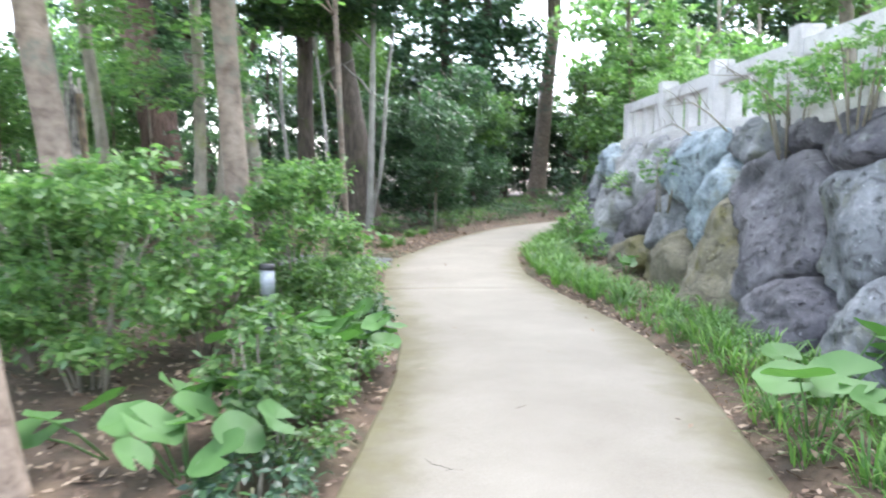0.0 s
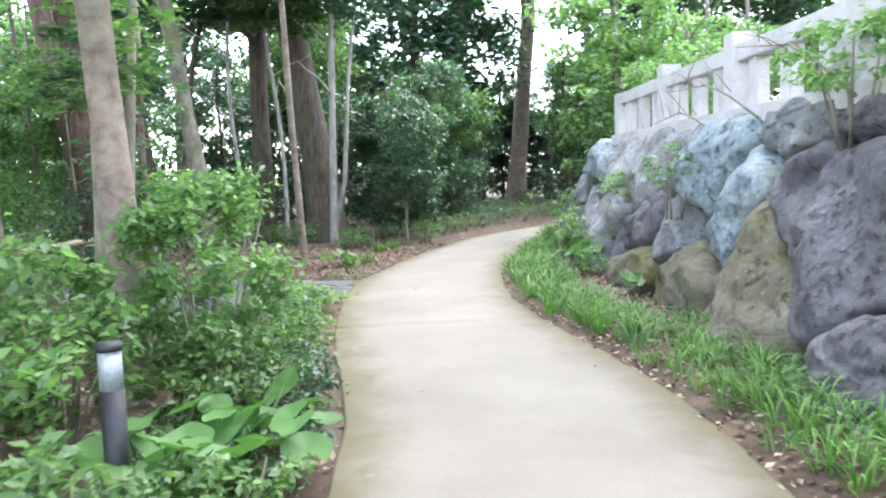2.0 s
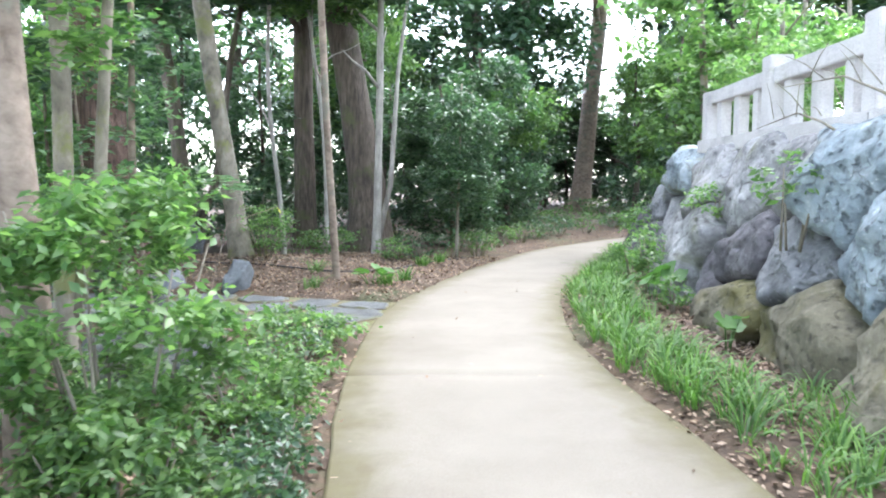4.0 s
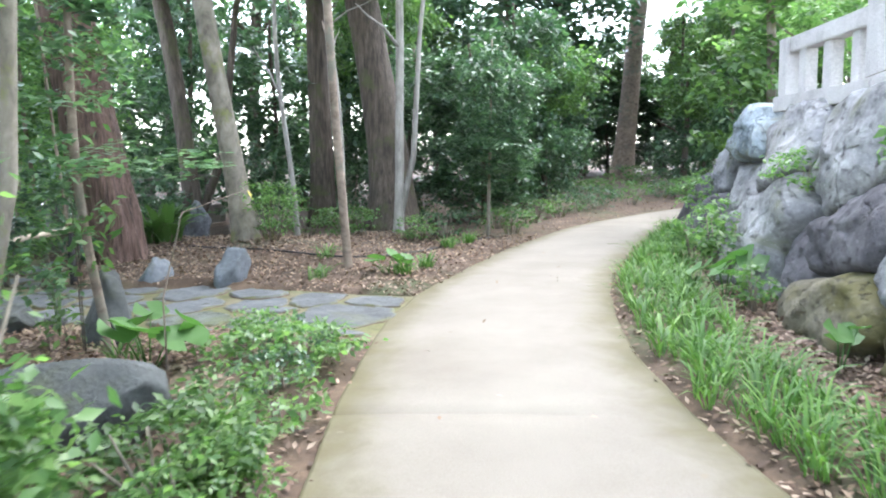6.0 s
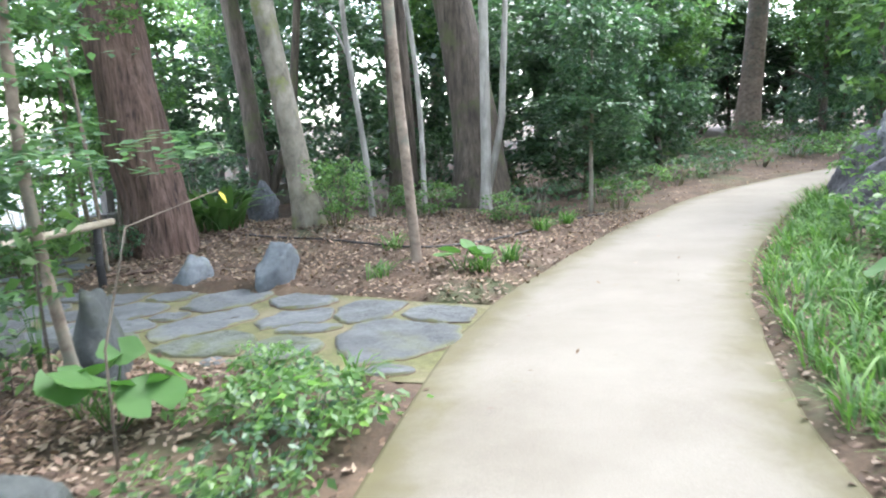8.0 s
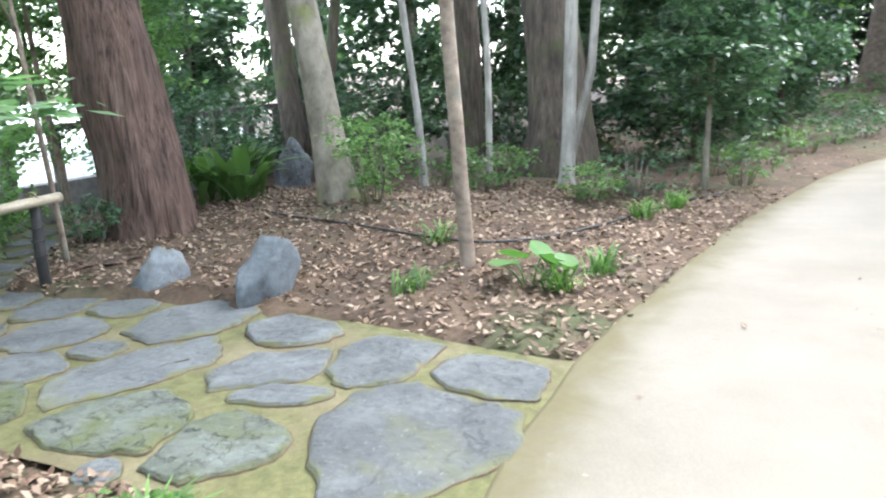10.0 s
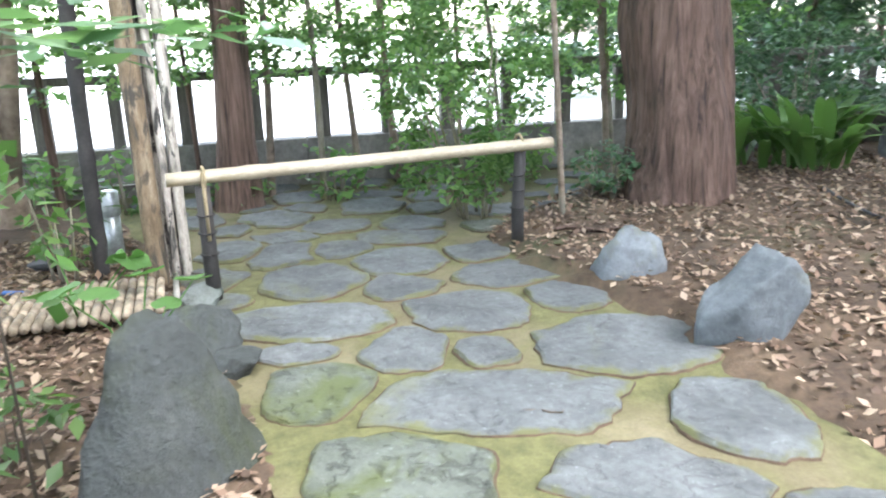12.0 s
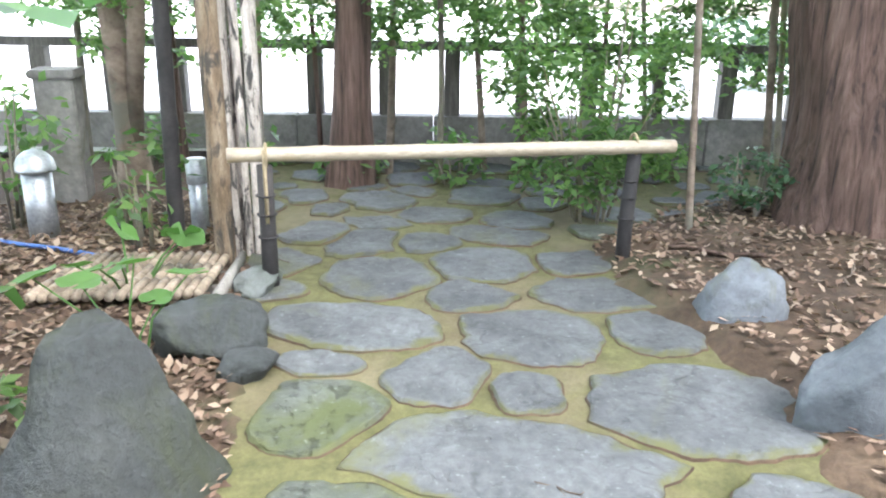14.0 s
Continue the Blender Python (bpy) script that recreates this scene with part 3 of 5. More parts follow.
def wall_stone(index):
    """A boulder that fills the room between its neighbours: cleft front, rounded shoulders, deep sides."""
    stone = WALL_STONES[index]
    cy, cz, ry, rz, turn, out, material, label = stone
    rng = random.Random(700 + index)
    near = [q for q in WALL_STONES if q is not stone and math.hypot(q[0] - cy, q[1] - cz) < 2.8]
    n, reach = 72, []
    for i in range(n):
        a = 2 * math.pi * i / n
        r = 0.1
        while r < 1.9:
            y, z = cy + r * math.cos(a), cz + r * math.sin(a)
            wy = y + 0.07 * noise.noise((y * 3.1, z * 3.1, 0.0)) + 0.025 * noise.noise((y * 9, z * 9, 4.0))
            wz = z + 0.07 * noise.noise((y * 3.1, z * 3.1, 7.0)) + 0.025 * noise.noise((y * 9, z * 9, 9.0))
            d = from_centre(stone, wy, wz)
            if d > 1.28 or z < -0.12 or z > 2.02 + 0.14 * noise.noise((y * 1.1, 5.0, 0.0)) or any(from_centre(q, wy, wz) < d for q in near):
                break
            r += 0.012
        reach.append(max(0.06, r - 0.012))
    planes = [(rng.uniform(-0.05, 0.10), rng.uniform(-0.5, 0.5), rng.uniform(-0.55, 0.45)) for _ in range(5)]
    off = Vector((index * 3.7, index * 1.9, index * 2.3))
    rings = [0.0, 0.15, 0.3, 0.44, 0.57, 0.68, 0.78, 0.86, 0.92, 0.965, 1.0]
    s, v, f = Shape(), [], []
    for k, q in enumerate(rings):
        for i in range(n if k else 1):
            a = 2 * math.pi * i / n
            r = reach[i] * q
            y, z = cy + r * math.cos(a), cz + r * math.sin(a)
            p = Vector((0.0, y, z)) + off
            face = min(h + gy * (y - cy) + gz * (z - cz) for h, gy, gz in planes)
            inset = (1 - q) * reach[i]
            shoulder = -0.15 * max(0.0, 1 - inset / 0.14) ** 2.4
            cleft = 0.05 * (abs(noise.noise(p * 2.3)) ** 0.6 - 0.5)
            h = out + 0.10 + max(-0.16, 0.8 * face) + shoulder + cleft + 0.075 * noise.fractal(p * 1.9, 0.75, 2.1, 6) + 0.02 * noise.fractal(p * 9.0, 0.7, 2.1, 4)
            v.append((wall_face(y, z) + 0.06 - h, y - cy, z - cz))
    for depth, shrink in ((0.22, 0.985), (0.75, 0.94)):
        for i in range(n):
            a, r = 2 * math.pi * i / n, reach[i] * shrink
            y, z = cy + r * math.cos(a), cz + r * math.sin(a)
            v.append((wall_face(y, z) + depth, y - cy, z - cz))
    v.append((wall_face(cy, cz) + 0.75, 0, 0))
    f += [(0, 1 + (i + 1) % n, 1 + i) for i in range(n)]
    for k in range(len(rings)):
        b, c = 1 + k * n, 1 + (k + 1) * n
        f += [(b + i, b + (i + 1) % n, c + (i + 1) % n, c + i) for i in range(n)]
    b = 1 + (len(rings) + 1) * n
    f += [(b + i, b + (i + 1) % n, len(v) - 1) for i in range(n)]
    s.add(v, f)
    ob = single("boulder", s, material, label, "rock", "boulders of the retaining wall")
    ob.location = (0, cy, cz)


for k in range(len(WALL_STONES)):
    wall_stone(k)

ty = np.concatenate([np.arange(-10, 17.2, 0.4), [17.6, 18.4, 19.5]])
prof = [(0.62, -0.2), (0.72, 0.9), (0.82, 1.75), (0.92, 2.02), (3.0, 2.1), (9.0, 2.4), (14.0, 2.6), (14.2, -0.2)]
TX = np.array([[wall_face(y, 0) + dx + 0.05 * noise.noise((y, dx * 3, 0.0)) for dx, dz in prof] for y in ty])
TY = np.repeat(ty[:, None], len(prof), 1)
drop = np.clip((19.6 - ty) / 3.2, 0.02, 1)
TZ = np.array([[dz * k if dz > 0 else dz for dx, dz in prof] for k in drop])
single("terrace", sheet("terrace", TX, TY, TZ, SOIL), SOIL, "raised earth terrace behind the boulder wall", "terrace", kind="structure")


# the granite fence on the terrace
def stone_fence():
    f = thing("stone_fence", "weathered pale granite fence with square posts and balusters", "fence", (3.62, 15.2, 2.0))
    posts = (15.13, 12.72, 10.33, 7.95, 5.55, 3.15, 0.75, -1.65)

    def block(name, x0, y0, z0, x1, y1, z1, bevel=0.012):
        s = Shape().box(x0 - 3.62, y0 - 15.2, z0 - 2.0, x1 - 3.62, y1 - 15.2, z1 - 2.0, bevel)
        part(name, s, GRANITE, f, smooth=False)

    for k, y in enumerate(posts):
        block("post", 3.5, y - 0.13, 2.08, 3.76, y + 0.13, 2.90 if k else 2.76)
    for a, b in zip(posts, posts[1:]):
        block("top_rail", 3.54, b + 0.13, 2.58, 3.72, a - 0.13, 2.76)
        block("base_stone", 3.44, b - 0.13, 1.90, 3.82, a + 0.125 if a == posts[0] else a - 0.135, 2.08)
        for j in range(3):
            y = b + 0.13 + (a - b - 0.26) * (j + 0.5) / 3
            block("baluster", 3.56, y - 0.1, 2.08, 3.70, y + 0.1, 2.58)


stone_fence()


# ---------------------------------------------------------------- trees
def bent(base, top, bend, n, seed):
    rng = random.Random(seed)
    b, t = Vector(base), Vector(top)
    a1, a2 = rng.uniform(0, 6.3), rng.uniform(0, 6.3)
    out = []
    for i in range(n):
        k = i / (n - 1)
        w = bend * math.sin(math.pi * k)
        out.append(b.lerp(t, k) + Vector((w * math.cos(a1 + k * 2), w * math.sin(a1 + k * 2), 0)) + Vector((0.3 * bend * math.sin(7 * k + a2), 0.3 * bend * math.cos(6 * k + a2), 0)))
    return out


CROWNS = {}


def crown_mesh(kind, variant):
    """A few crowns of each kind; trees share them."""
    key = (kind, variant)
    if key not in CROWNS:
        mat, n, size, clumps, spread, radii = {
            "dark": (LEAF_DARK, 3400, 0.13, 60, 0.13, (1.0, 1.0, 0.95)),
            "mid": (LEAF_MID, 3000, 0.13, 55, 0.13, (1.0, 1.0, 0.8)),
            "light": (LEAF_LIGHT, 2200, 0.12, 45, 0.12, (1.0, 1.0, 0.7)),
            "airy2": (LEAF_DARK, 1300, 0.15, 30, 0.12, (1.0, 1.0, 0.9)),
            "twig": (LEAF_MID, 60, 0.40, 9, 0.2, (1.0, 1.0, 0.9)),
            "spray": (LEAF_SAPLING, 300, 0.19, 22, 0.16, (1.0, 1.0, 0.8)),
            "airy": (LEAF_LIGHT, 1600, 0.11, 34, 0.10, (1.0, 1.0, 0.9)),
        }[kind]
        CROWNS[key] = leaf_mesh("crown", cloud(n, 100 + variant * 7 + len(kind), clumps, spread, radii), size, mat, variant + 40)
    return CROWNS[key]


def tree(x, y, label, height, r0, r1, bark, lean=(0, 0), crowns=(), bend=0.12, flare=1.5, seed=1, limbs=3, limb_from=0.45, group="", segs=12, name="tree", second=None):
    """Trunk with root flare and limbs, and crowns of leaves (dx, dy, z, width, height, kind)."""
    z0 = float(ground_height(x, y)) - 0.04
    t = thing(name, label, "tree", (x, y, z0), group)
    s = Shape()
    n = 14 if segs < 40 else 40
    pts = bent((0, 0, 0), (lean[0], lean[1], height), bend, n, seed)
    pts = [pts[0] - Vector((0, 0, 0.25)), pts[0].lerp(pts[1], 0.06), pts[0].lerp(pts[1], 0.3), *pts[1:]]
    m = len(pts)
    radii = [(r0 + (r1 - r0) * (max(p.z, 0) / height)) * (1 + (flare - 1) * math.exp(-max(p.z, 0) / (r0 * 2.2 + 0.02))) for p in pts]
    s.tube(pts, radii, segs, 0.22, 0.09 if segs > 40 else 0.0)
    rng = random.Random(seed + 5)
    for _ in range(limbs):
        k = rng.uniform(limb_from, 0.92)
        i = min(int(k * (n - 1)) + 2, m - 2)
        p, a, ln = pts[i], rng.uniform(0, 6.3), rng.uniform(0.16, 0.34) * height
        e = p + Vector((ln * 0.7 * math.cos(a), ln * 0.7 * math.sin(a), ln * rng.uniform(0.3, 0.8)))
        s.tube([p, p.lerp(e, 0.4) + Vector((0, 0, 0.05 * ln)), p.lerp(e, 0.75), e], [radii[i] * 0.5, radii[i] * 0.38, radii[i] * 0.26, radii[i] * 0.12], 7, 0.1)
    if second:
        dx, dy, k = second
        p = pts[max(2, int(m * 0.12))]
        e = Vector((dx, dy, height * 0.9))
        s.tube([p, p.lerp(e, 0.2) + Vector((dx * 0.15, dy * 0.15, 0)), p.lerp(e, 0.55), e], [r0 * k, r0 * k * 0.9, r0 * k * 0.7, r0 * k * 0.4], 9, 0.15)
    part("trunk", s, bark, t)
    for j, (dx, dy, z, w, h, kind) in enumerate(crowns):
        c = part("crown", crown_mesh(kind, (seed + j) % 3), None, t)
        c.location, c.scale, c.rotation_euler = (dx, dy, z), (w / 2, w / 2, h / 2), (0, 0, seed * 1.7 + j)
    return t


# beside the path
tree(-1.93, 3.40, "tan tree trunk beside the path", 6.5, 0.125, 0.09, BARK_TAN, (-0.9, 0.2), [(-0.9, 0.4, 6.0, 4.5, 2.6, "light")], seed=3)
tree(-2.95, 6.3, "leaning tree with brown bark", 7.5, 0.14, 0.10, BARK_TAN, (-0.8, 0.3), [(-0.5, 0.5, 5.2, 4.0, 1.8, "airy"), (-0.9, -0.4, 3.15, 2.8, 0.8, "airy"), (-1.6, 0.6, 2.5, 2.2, 0.7, "airy")], seed=4, bend=0.08)
tree(-1.77, 7.25, "tan smooth-barked tree rising from a bush", 7.5, 0.125, 0.085, BARK_TAN, (-0.55, 0.2), [(-0.2, 0.6, 5.6, 4.4, 1.8, "airy"), (-0.3, 0.0, 3.4, 2.8, 0.6, "airy"), (0.4, 2.0, 6.9, 4.0, 1.8, "light")], seed=5, bend=0.06, limb_from=0.5)
tree(-2.95, 9.6, "grey forked young tree", 7.0, 0.085, 0.05, BARK_GREY, (-0.35, 0.3), [(0, 0, 5.4, 3.8, 2.2, "airy"), (-0.2, -0.4, 2.9, 2.2, 1.5, "airy")], seed=6, second=(0.7, 0.4, 0.7))
tree(-3.6, 18.6, "slender pale stem with few leaves", 6.5, 0.05, 0.03, BARK_PALE, (-0.15, 0.2), [(0, 0, 5.4, 2.6, 2.0, "mid")], seed=7, limbs=2)
tree(-4.35, 10.2, "slim grey tree in the bed by the court", 7.0, 0.09, 0.06, BARK_GREY, (-0.5, 0.4), [(0, 0, 5.4, 4.4, 2.4, "airy")], seed=8)
tree(-5.8, 9.0, "slim tan tree near the wall", 7.0, 0.10, 0.06, BARK_TAN, (-0.6, 0.2), [(0, 0, 5.0, 4.6, 2.4, "airy")], seed=9)
tree(-2.80, 10.92, "pale crooked sapling with sparse leaves", 4.6, 0.038, 0.024, BARK_TAN, (-0.3, 0.1), [(0.4, 0.1, 1.55, 1.25, 0.45, "spray"), (-0.3, -0.25, 1.3, 1.0, 0.9, "spray"), (-0.35, -0.3, 1.85, 1.2, 0.8, "spray"), (-0.55, -0.45, 0.75, 0.9, 0.7, "spray"), (-0.6, -0.5, 1.25, 1.0, 0.7, "airy2"), (-0.05, 0.0, 0.9, 0.5, 0.7, "twig"), (-0.4, -0.3, 2.8, 1.7, 1.1, "airy2"), (0.0, 0.0, 2.2, 0.9, 0.7, "spray")], seed=10, bend=0.1)
twig_leaf = Shape().tube([(-1.95, 10.05, 0.0), (-1.97, 10.1, 0.6), (-1.85, 10.2, 1.16), (-1.46, 10.37, 1.30)], [0.008, 0.006, 0.005, 0.003], 6)
twig = single("dry_twig", twig_leaf, BARK_TAN, "thin upright twig with one yellow leaf", "twig")
part("leaf", leaf_mesh("leaf", [(-1.46, 10.37, 1.295)], 0.11, YELLOW_LEAF, 3, droop=0.6, aspect=0.6, flat=0.3), None, twig, "bright yellow leaf")
# on the mound
tree(-1.8, 14.85, "thin pinkish-brown trunk on the mound", 7.0, 0.058, 0.045, BARK_TAN, (-0.32, 0.2), [(0, 0, 6.2, 3.2, 1.8, "mid")], seed=11, bend=0.03, flare=1.2)
tree(-3.8, 16.8, "leaning grey-brown tree with a mossy foot", 8.5, 0.175, 0.11, BARK_GREY, (-1.25, 0.3), [(-0.6, 0, 6.8, 4.8, 2.6, "dark")], seed=12, bend=0.05, limb_from=0.6)
tree(-1.75, 18.7, "pale twin-stemmed young tree", 7.0, 0.085, 0.05, BARK_PALE, (0.2, 0.3), [(0, 0, 5.8, 3.0, 2.2, "dark")], seed=13, second=(0.75, 0.5, 0.7), bend=0.06)
tree(-2.75, 18.9, "slender pale stem on the mound", 6.0, 0.045, 0.03, BARK_PALE, (-0.35, 0.1), [(0, 0, 5.2, 2.4, 1.6, "mid")], seed=14, bend=0.12)
tree(-2.05, 20.0, "big fluted brown-grey tree with a flared foot", 10.0, 0.36, 0.24, BARK_DARK, (-1.5, 0.5), [(0, 0, 7.6, 6.0, 3.2, "dark")], seed=15, bend=0.12, flare=1.7, segs=18)
tree(-3.6, 20.6, "tall brown tree behind the mound", 10.0, 0.24, 0.17, BARK_DARK, (0.1, 0.3), [(0, 0, 7.4, 5.4, 3.2, "dark")], seed=16, bend=0.05)
tree(-0.19, 18.75, "young evergreen with dark glossy leaves", 3.4, 0.035, 0.015, BARK_GREY, (0.1, 0.1), [(0.05, 0, 1.5, 1.6, 1.1, "dark"), (0.05, 0.1, 2.5, 1.5, 1.6, "dark")], seed=17, bend=0.03)
tree(-5.25, 15.62, "massive red-brown conifer trunk with ridged bark", 11.0, 0.40, 0.30, BARK_BROWN, (-2.0, 0.25), [(0, 0, 8.6, 6.0, 3.4, "dark")], seed=18, bend=0.03, flare=1.12, segs=72, limb_from=0.65)
tree(4.4, 36.5, "tall tan tree beyond the bend", 16.0, 0.36, 0.24, BARK_TAN, (1.0, 0.3), [(1.5, 0, 11.5, 8, 5, "mid"), (-2.0, 1, 13.0, 7, 4, "mid")], seed=19, bend=0.15)
tree(-5.6, 19.2, "dark leaning trunk with a fork", 8.0, 0.17, 0.12, BARK_DARK, (-1.4, 0.4), [(0, 0, 5.8, 5.0, 3.0, "dark")], seed=20, second=(1.6, 0.2, 0.5))
# the court
tree(-7.2, 12.5, "brown conifer trunk beside the far wall", 9.0, 0.15, 0.12, BARK_BROWN, (0.02, 0.1), [(0, 0, 7.6, 4.0, 2.4, "mid")], seed=21, bend=0.02, flare=1.6)
tree(-5.32, 14.5, "slim brown trunk beside the shrub", 4.2, 0.024, 0.014, BARK_TAN, (-0.1, -0.25), [(0, -0.1, 3.2, 1.6, 1.4, "airy")], seed=22, bend=0.05, limbs=2, flare=1.1)
tree(-7.4, 10.75, "tan forked tree by the far wall", 7.0, 0.10, 0.06, BARK_TAN, (-0.3, -0.2), [(0, 0, 4.4, 3.6, 2.8, "airy")], seed=23, second=(0.5, 0.5, 0.7))

rng = random.Random(77)
for k in range(15):
    y = 10.2 + k * 0.5 + rng.uniform(-0.15, 0.15)
    x = -7.5 + 0.18 * (y - 13) + rng.uniform(-0.35, 0.55)
    h = rng.uniform(4.2, 5.6)
    tree(x, y, "slender young tree with bright leaves along the wall", h, rng.uniform(0.022, 0.042), 0.016, rng.choice([BARK_GREY, BARK_TAN, BARK_BROWN]), (rng.uniform(-0.3, 0.3), rng.uniform(-0.3, 0.3)),
         [(0, 0, rng.uniform(1.5, 2.0), 1.6, 1.6, "airy"), (rng.uniform(-0.3, 0.3), 0, 3.0, 1.9, 1.9, "airy")], seed=30 + k, bend=0.07, flare=1.2, limbs=2, segs=7, group="slender trees along the wall")

# the dark wood behind the bend
rng = random.Random(5)
for k in range(39):
    row = k % 3
    a = (k // 3) / 12.0
    x = -13 + 25 * a + rng.uniform(-0.8, 0.8)
    y = 21.5 + 2.6 * row + rng.uniform(-0.6, 0.6) + 6.5 * max(0.0, (x - 0.5) / 10) + (0 if x > -4 else 0.6 * (x + 4) * 0.4)
    if left_edge(y) - 1.0 < x < right_edge(y) + 0.8 or abs(x - 0.3 - 0.128 * (y - 4)) < 1.5:
        continue
    h = rng.uniform(5.0, 8.0) if row else rng.uniform(3.2, 4.6)
    if -1.5 < x < 6.5:
        h = min(h, rng.uniform(3.6, 4.8))
    if x < -5.5 and k % 2:
        continue
    crowns = [(0, 0, 0.32 * h, 2.2, 0.55 * h, "dark"), (0.2, 0.1, 0.75 * h, 2.4, 0.55 * h, "dark" if rng.random() < 0.7 else "mid")]
    if x > 1.0:
        crowns = [(*crowns[0][:5], "airy2"), (*crowns[1][:5], "mid")]
    if x < -4.5:
        crowns = [(*c[:5], "airy2") for c in crowns] + [(0.1, 0.2, 0.3 * h, 2.4, 0.5 * h, "airy2"), (0.0, 0.2, 0.72 * h, 2.2, 0.4 * h, "airy2")]
    tree(x, y, "dense dark evergreen of the wood", h, 0.06 + 0.03 * row, 0.03, BARK_DARK, (rng.uniform(-0.4, 0.4), rng.uniform(-0.3, 0.3)), crowns, seed=60 + k, bend=0.15, limbs=2, segs=8, group="evergreens of the wood")
rng = random.Random(6)
for k in range(12):
    x, y = -15 + 2.9 * k + rng.uniform(-0.8, 0.8), 31 + rng.uniform(-2, 3) + 0.25 * abs(k - 6)
    if abs(x - 4.2) < 2.0:
        continue
    h = rng.uniform(11, 15)
    tree(x, y, "tall tree of the wood", h, 0.24, 0.14, BARK_DARK, (rng.uniform(-0.8, 0.8), 0), [(0, 0, h * 0.45, 5.5, h * 0.34, "airy2" if x < -5 else "dark"), (0.5, 0, h * 0.72, 6.5, h * 0.38, "airy" if x < -5 else "mid")], seed=120 + k, bend=0.3, limbs=3, group="tall trees of the wood")
for k in range(7):
    x, y = -3.5 + 2.4 * k + rng.uniform(-0.6, 0.6), 41.5 + rng.uniform(-1.5, 2.5)
    h = rng.uniform(5.5, 6.8) if 1.0 < x < 8.0 else rng.uniform(9, 12)
    tree(x, y, "tall tree at the back of the wood", h, 0.22, 0.12, BARK_DARK, (rng.uniform(-0.6, 0.6), 0), [(0, 0, h * 0.26, 4.6, h * 0.42, "dark"), (0.4, 0, h * 0.58, 5.4, h * 0.4, "dark")], seed=140 + k, bend=0.25, limbs=2, group="tall trees of the wood")
for k in range(13):
    x, y = -3.0 + 1.05 * k + rng.uniform(-0.4, 0.4), 35.0 + rng.uniform(-2.0, 2.5)
    if abs(x - 0.3 - 0.126 * (y - 4)) < 1.8:
        y = 40.5
    h = rng.uniform(5.0, 6.4)
    tree(x, y, "dense evergreen closing the wood behind the bend", h, 0.08, 0.04, BARK_DARK, (rng.uniform(-0.4, 0.4), 0), [(0, 0, 0.22 * h, 2.0, 0.42 * h, "airy2"), (0.2, 0, 0.5 * h, 2.6, 0.46 * h, "airy2" if k % 2 else "dark"), (0, 0, 0.8 * h, 2.4, 0.42 * h, "mid" if k % 3 == 0 or x > 5 else "dark")], seed=160 + k, bend=0.15, limbs=2, segs=8, group="evergreens behind the bend")
# left beyond the beds, right on the terrace
rng = random.Random(8)
for k in range(5):
    x, y = -10.2 + rng.uniform(-0.6, 0.9), 17.0 + 1.9 * k + rng.uniform(-0.3, 0.3)
    h = rng.uniform(5.0, 7.5)
    if k < 2:
        continue
    tree(x, y, "dense evergreen along the boundary", h, 0.07, 0.04, BARK_DARK, (0, 0), [(0, 0, 0.3 * h, 2.3, 0.5 * h, "airy2"), (0, 0, 0.72 * h, 2.8, 0.55 * h, "airy")], seed=150 + k, limbs=2, segs=8, group="evergreens along the boundary")
for k in range(5):
    x, y = 7.2 + rng.uniform(-0.8, 1.6), 4.0 + 2.8 * k + rng.uniform(-0.5, 0.5)
    h = rng.uniform(6.0, 8.0)
    t = tree(x, y, "leafy tree on the terrace behind the stone fence", h, 0.12, 0.06, BARK_GREY, (-0.4, 0), [(-0.6, 0, 0.42 * h, 3.6, 0.4 * h, "light"), (-0.6, 0, 0.75 * h, 4.4, 0.42 * h, "mid")], seed=170 + k, group="trees on the terrace")
    t.location.z = 2.15
for k in range(6):
    x, y = 4.6 + 1.1 * k + rng.uniform(-0.4, 0.4), 18.8 + 1.5 * k + rng.uniform(-0.6, 0.6)
    h = rng.uniform(5.0, 7.5)
    tree(x, y, "leafy tree past the end of the boulder wall", h, 0.09, 0.05, BARK_GREY, (-0.2, 0), [(0, 0, 0.3 * h, 2.6, 0.4 * h, "mid"), (-0.3, 0, 0.68 * h, 3.4, 0.5 * h, "light")], seed=190 + k, group="trees past the wall")
# high canopy over the start, open above the path
for k in range(4):
    x, y = -7.4 - 0.9 * (k % 3), 1.0 + 2.6 * k
    tree(x, y, "tall leafy tree of the boundary", 9.5, 0.16, 0.09, BARK_TAN, (rng.uniform(-0.3, 0.8), 0.3), [(0.3, 0, 6.3, 5.0, 3.0, "airy")], seed=210 + k, group="tall trees of the boundary")


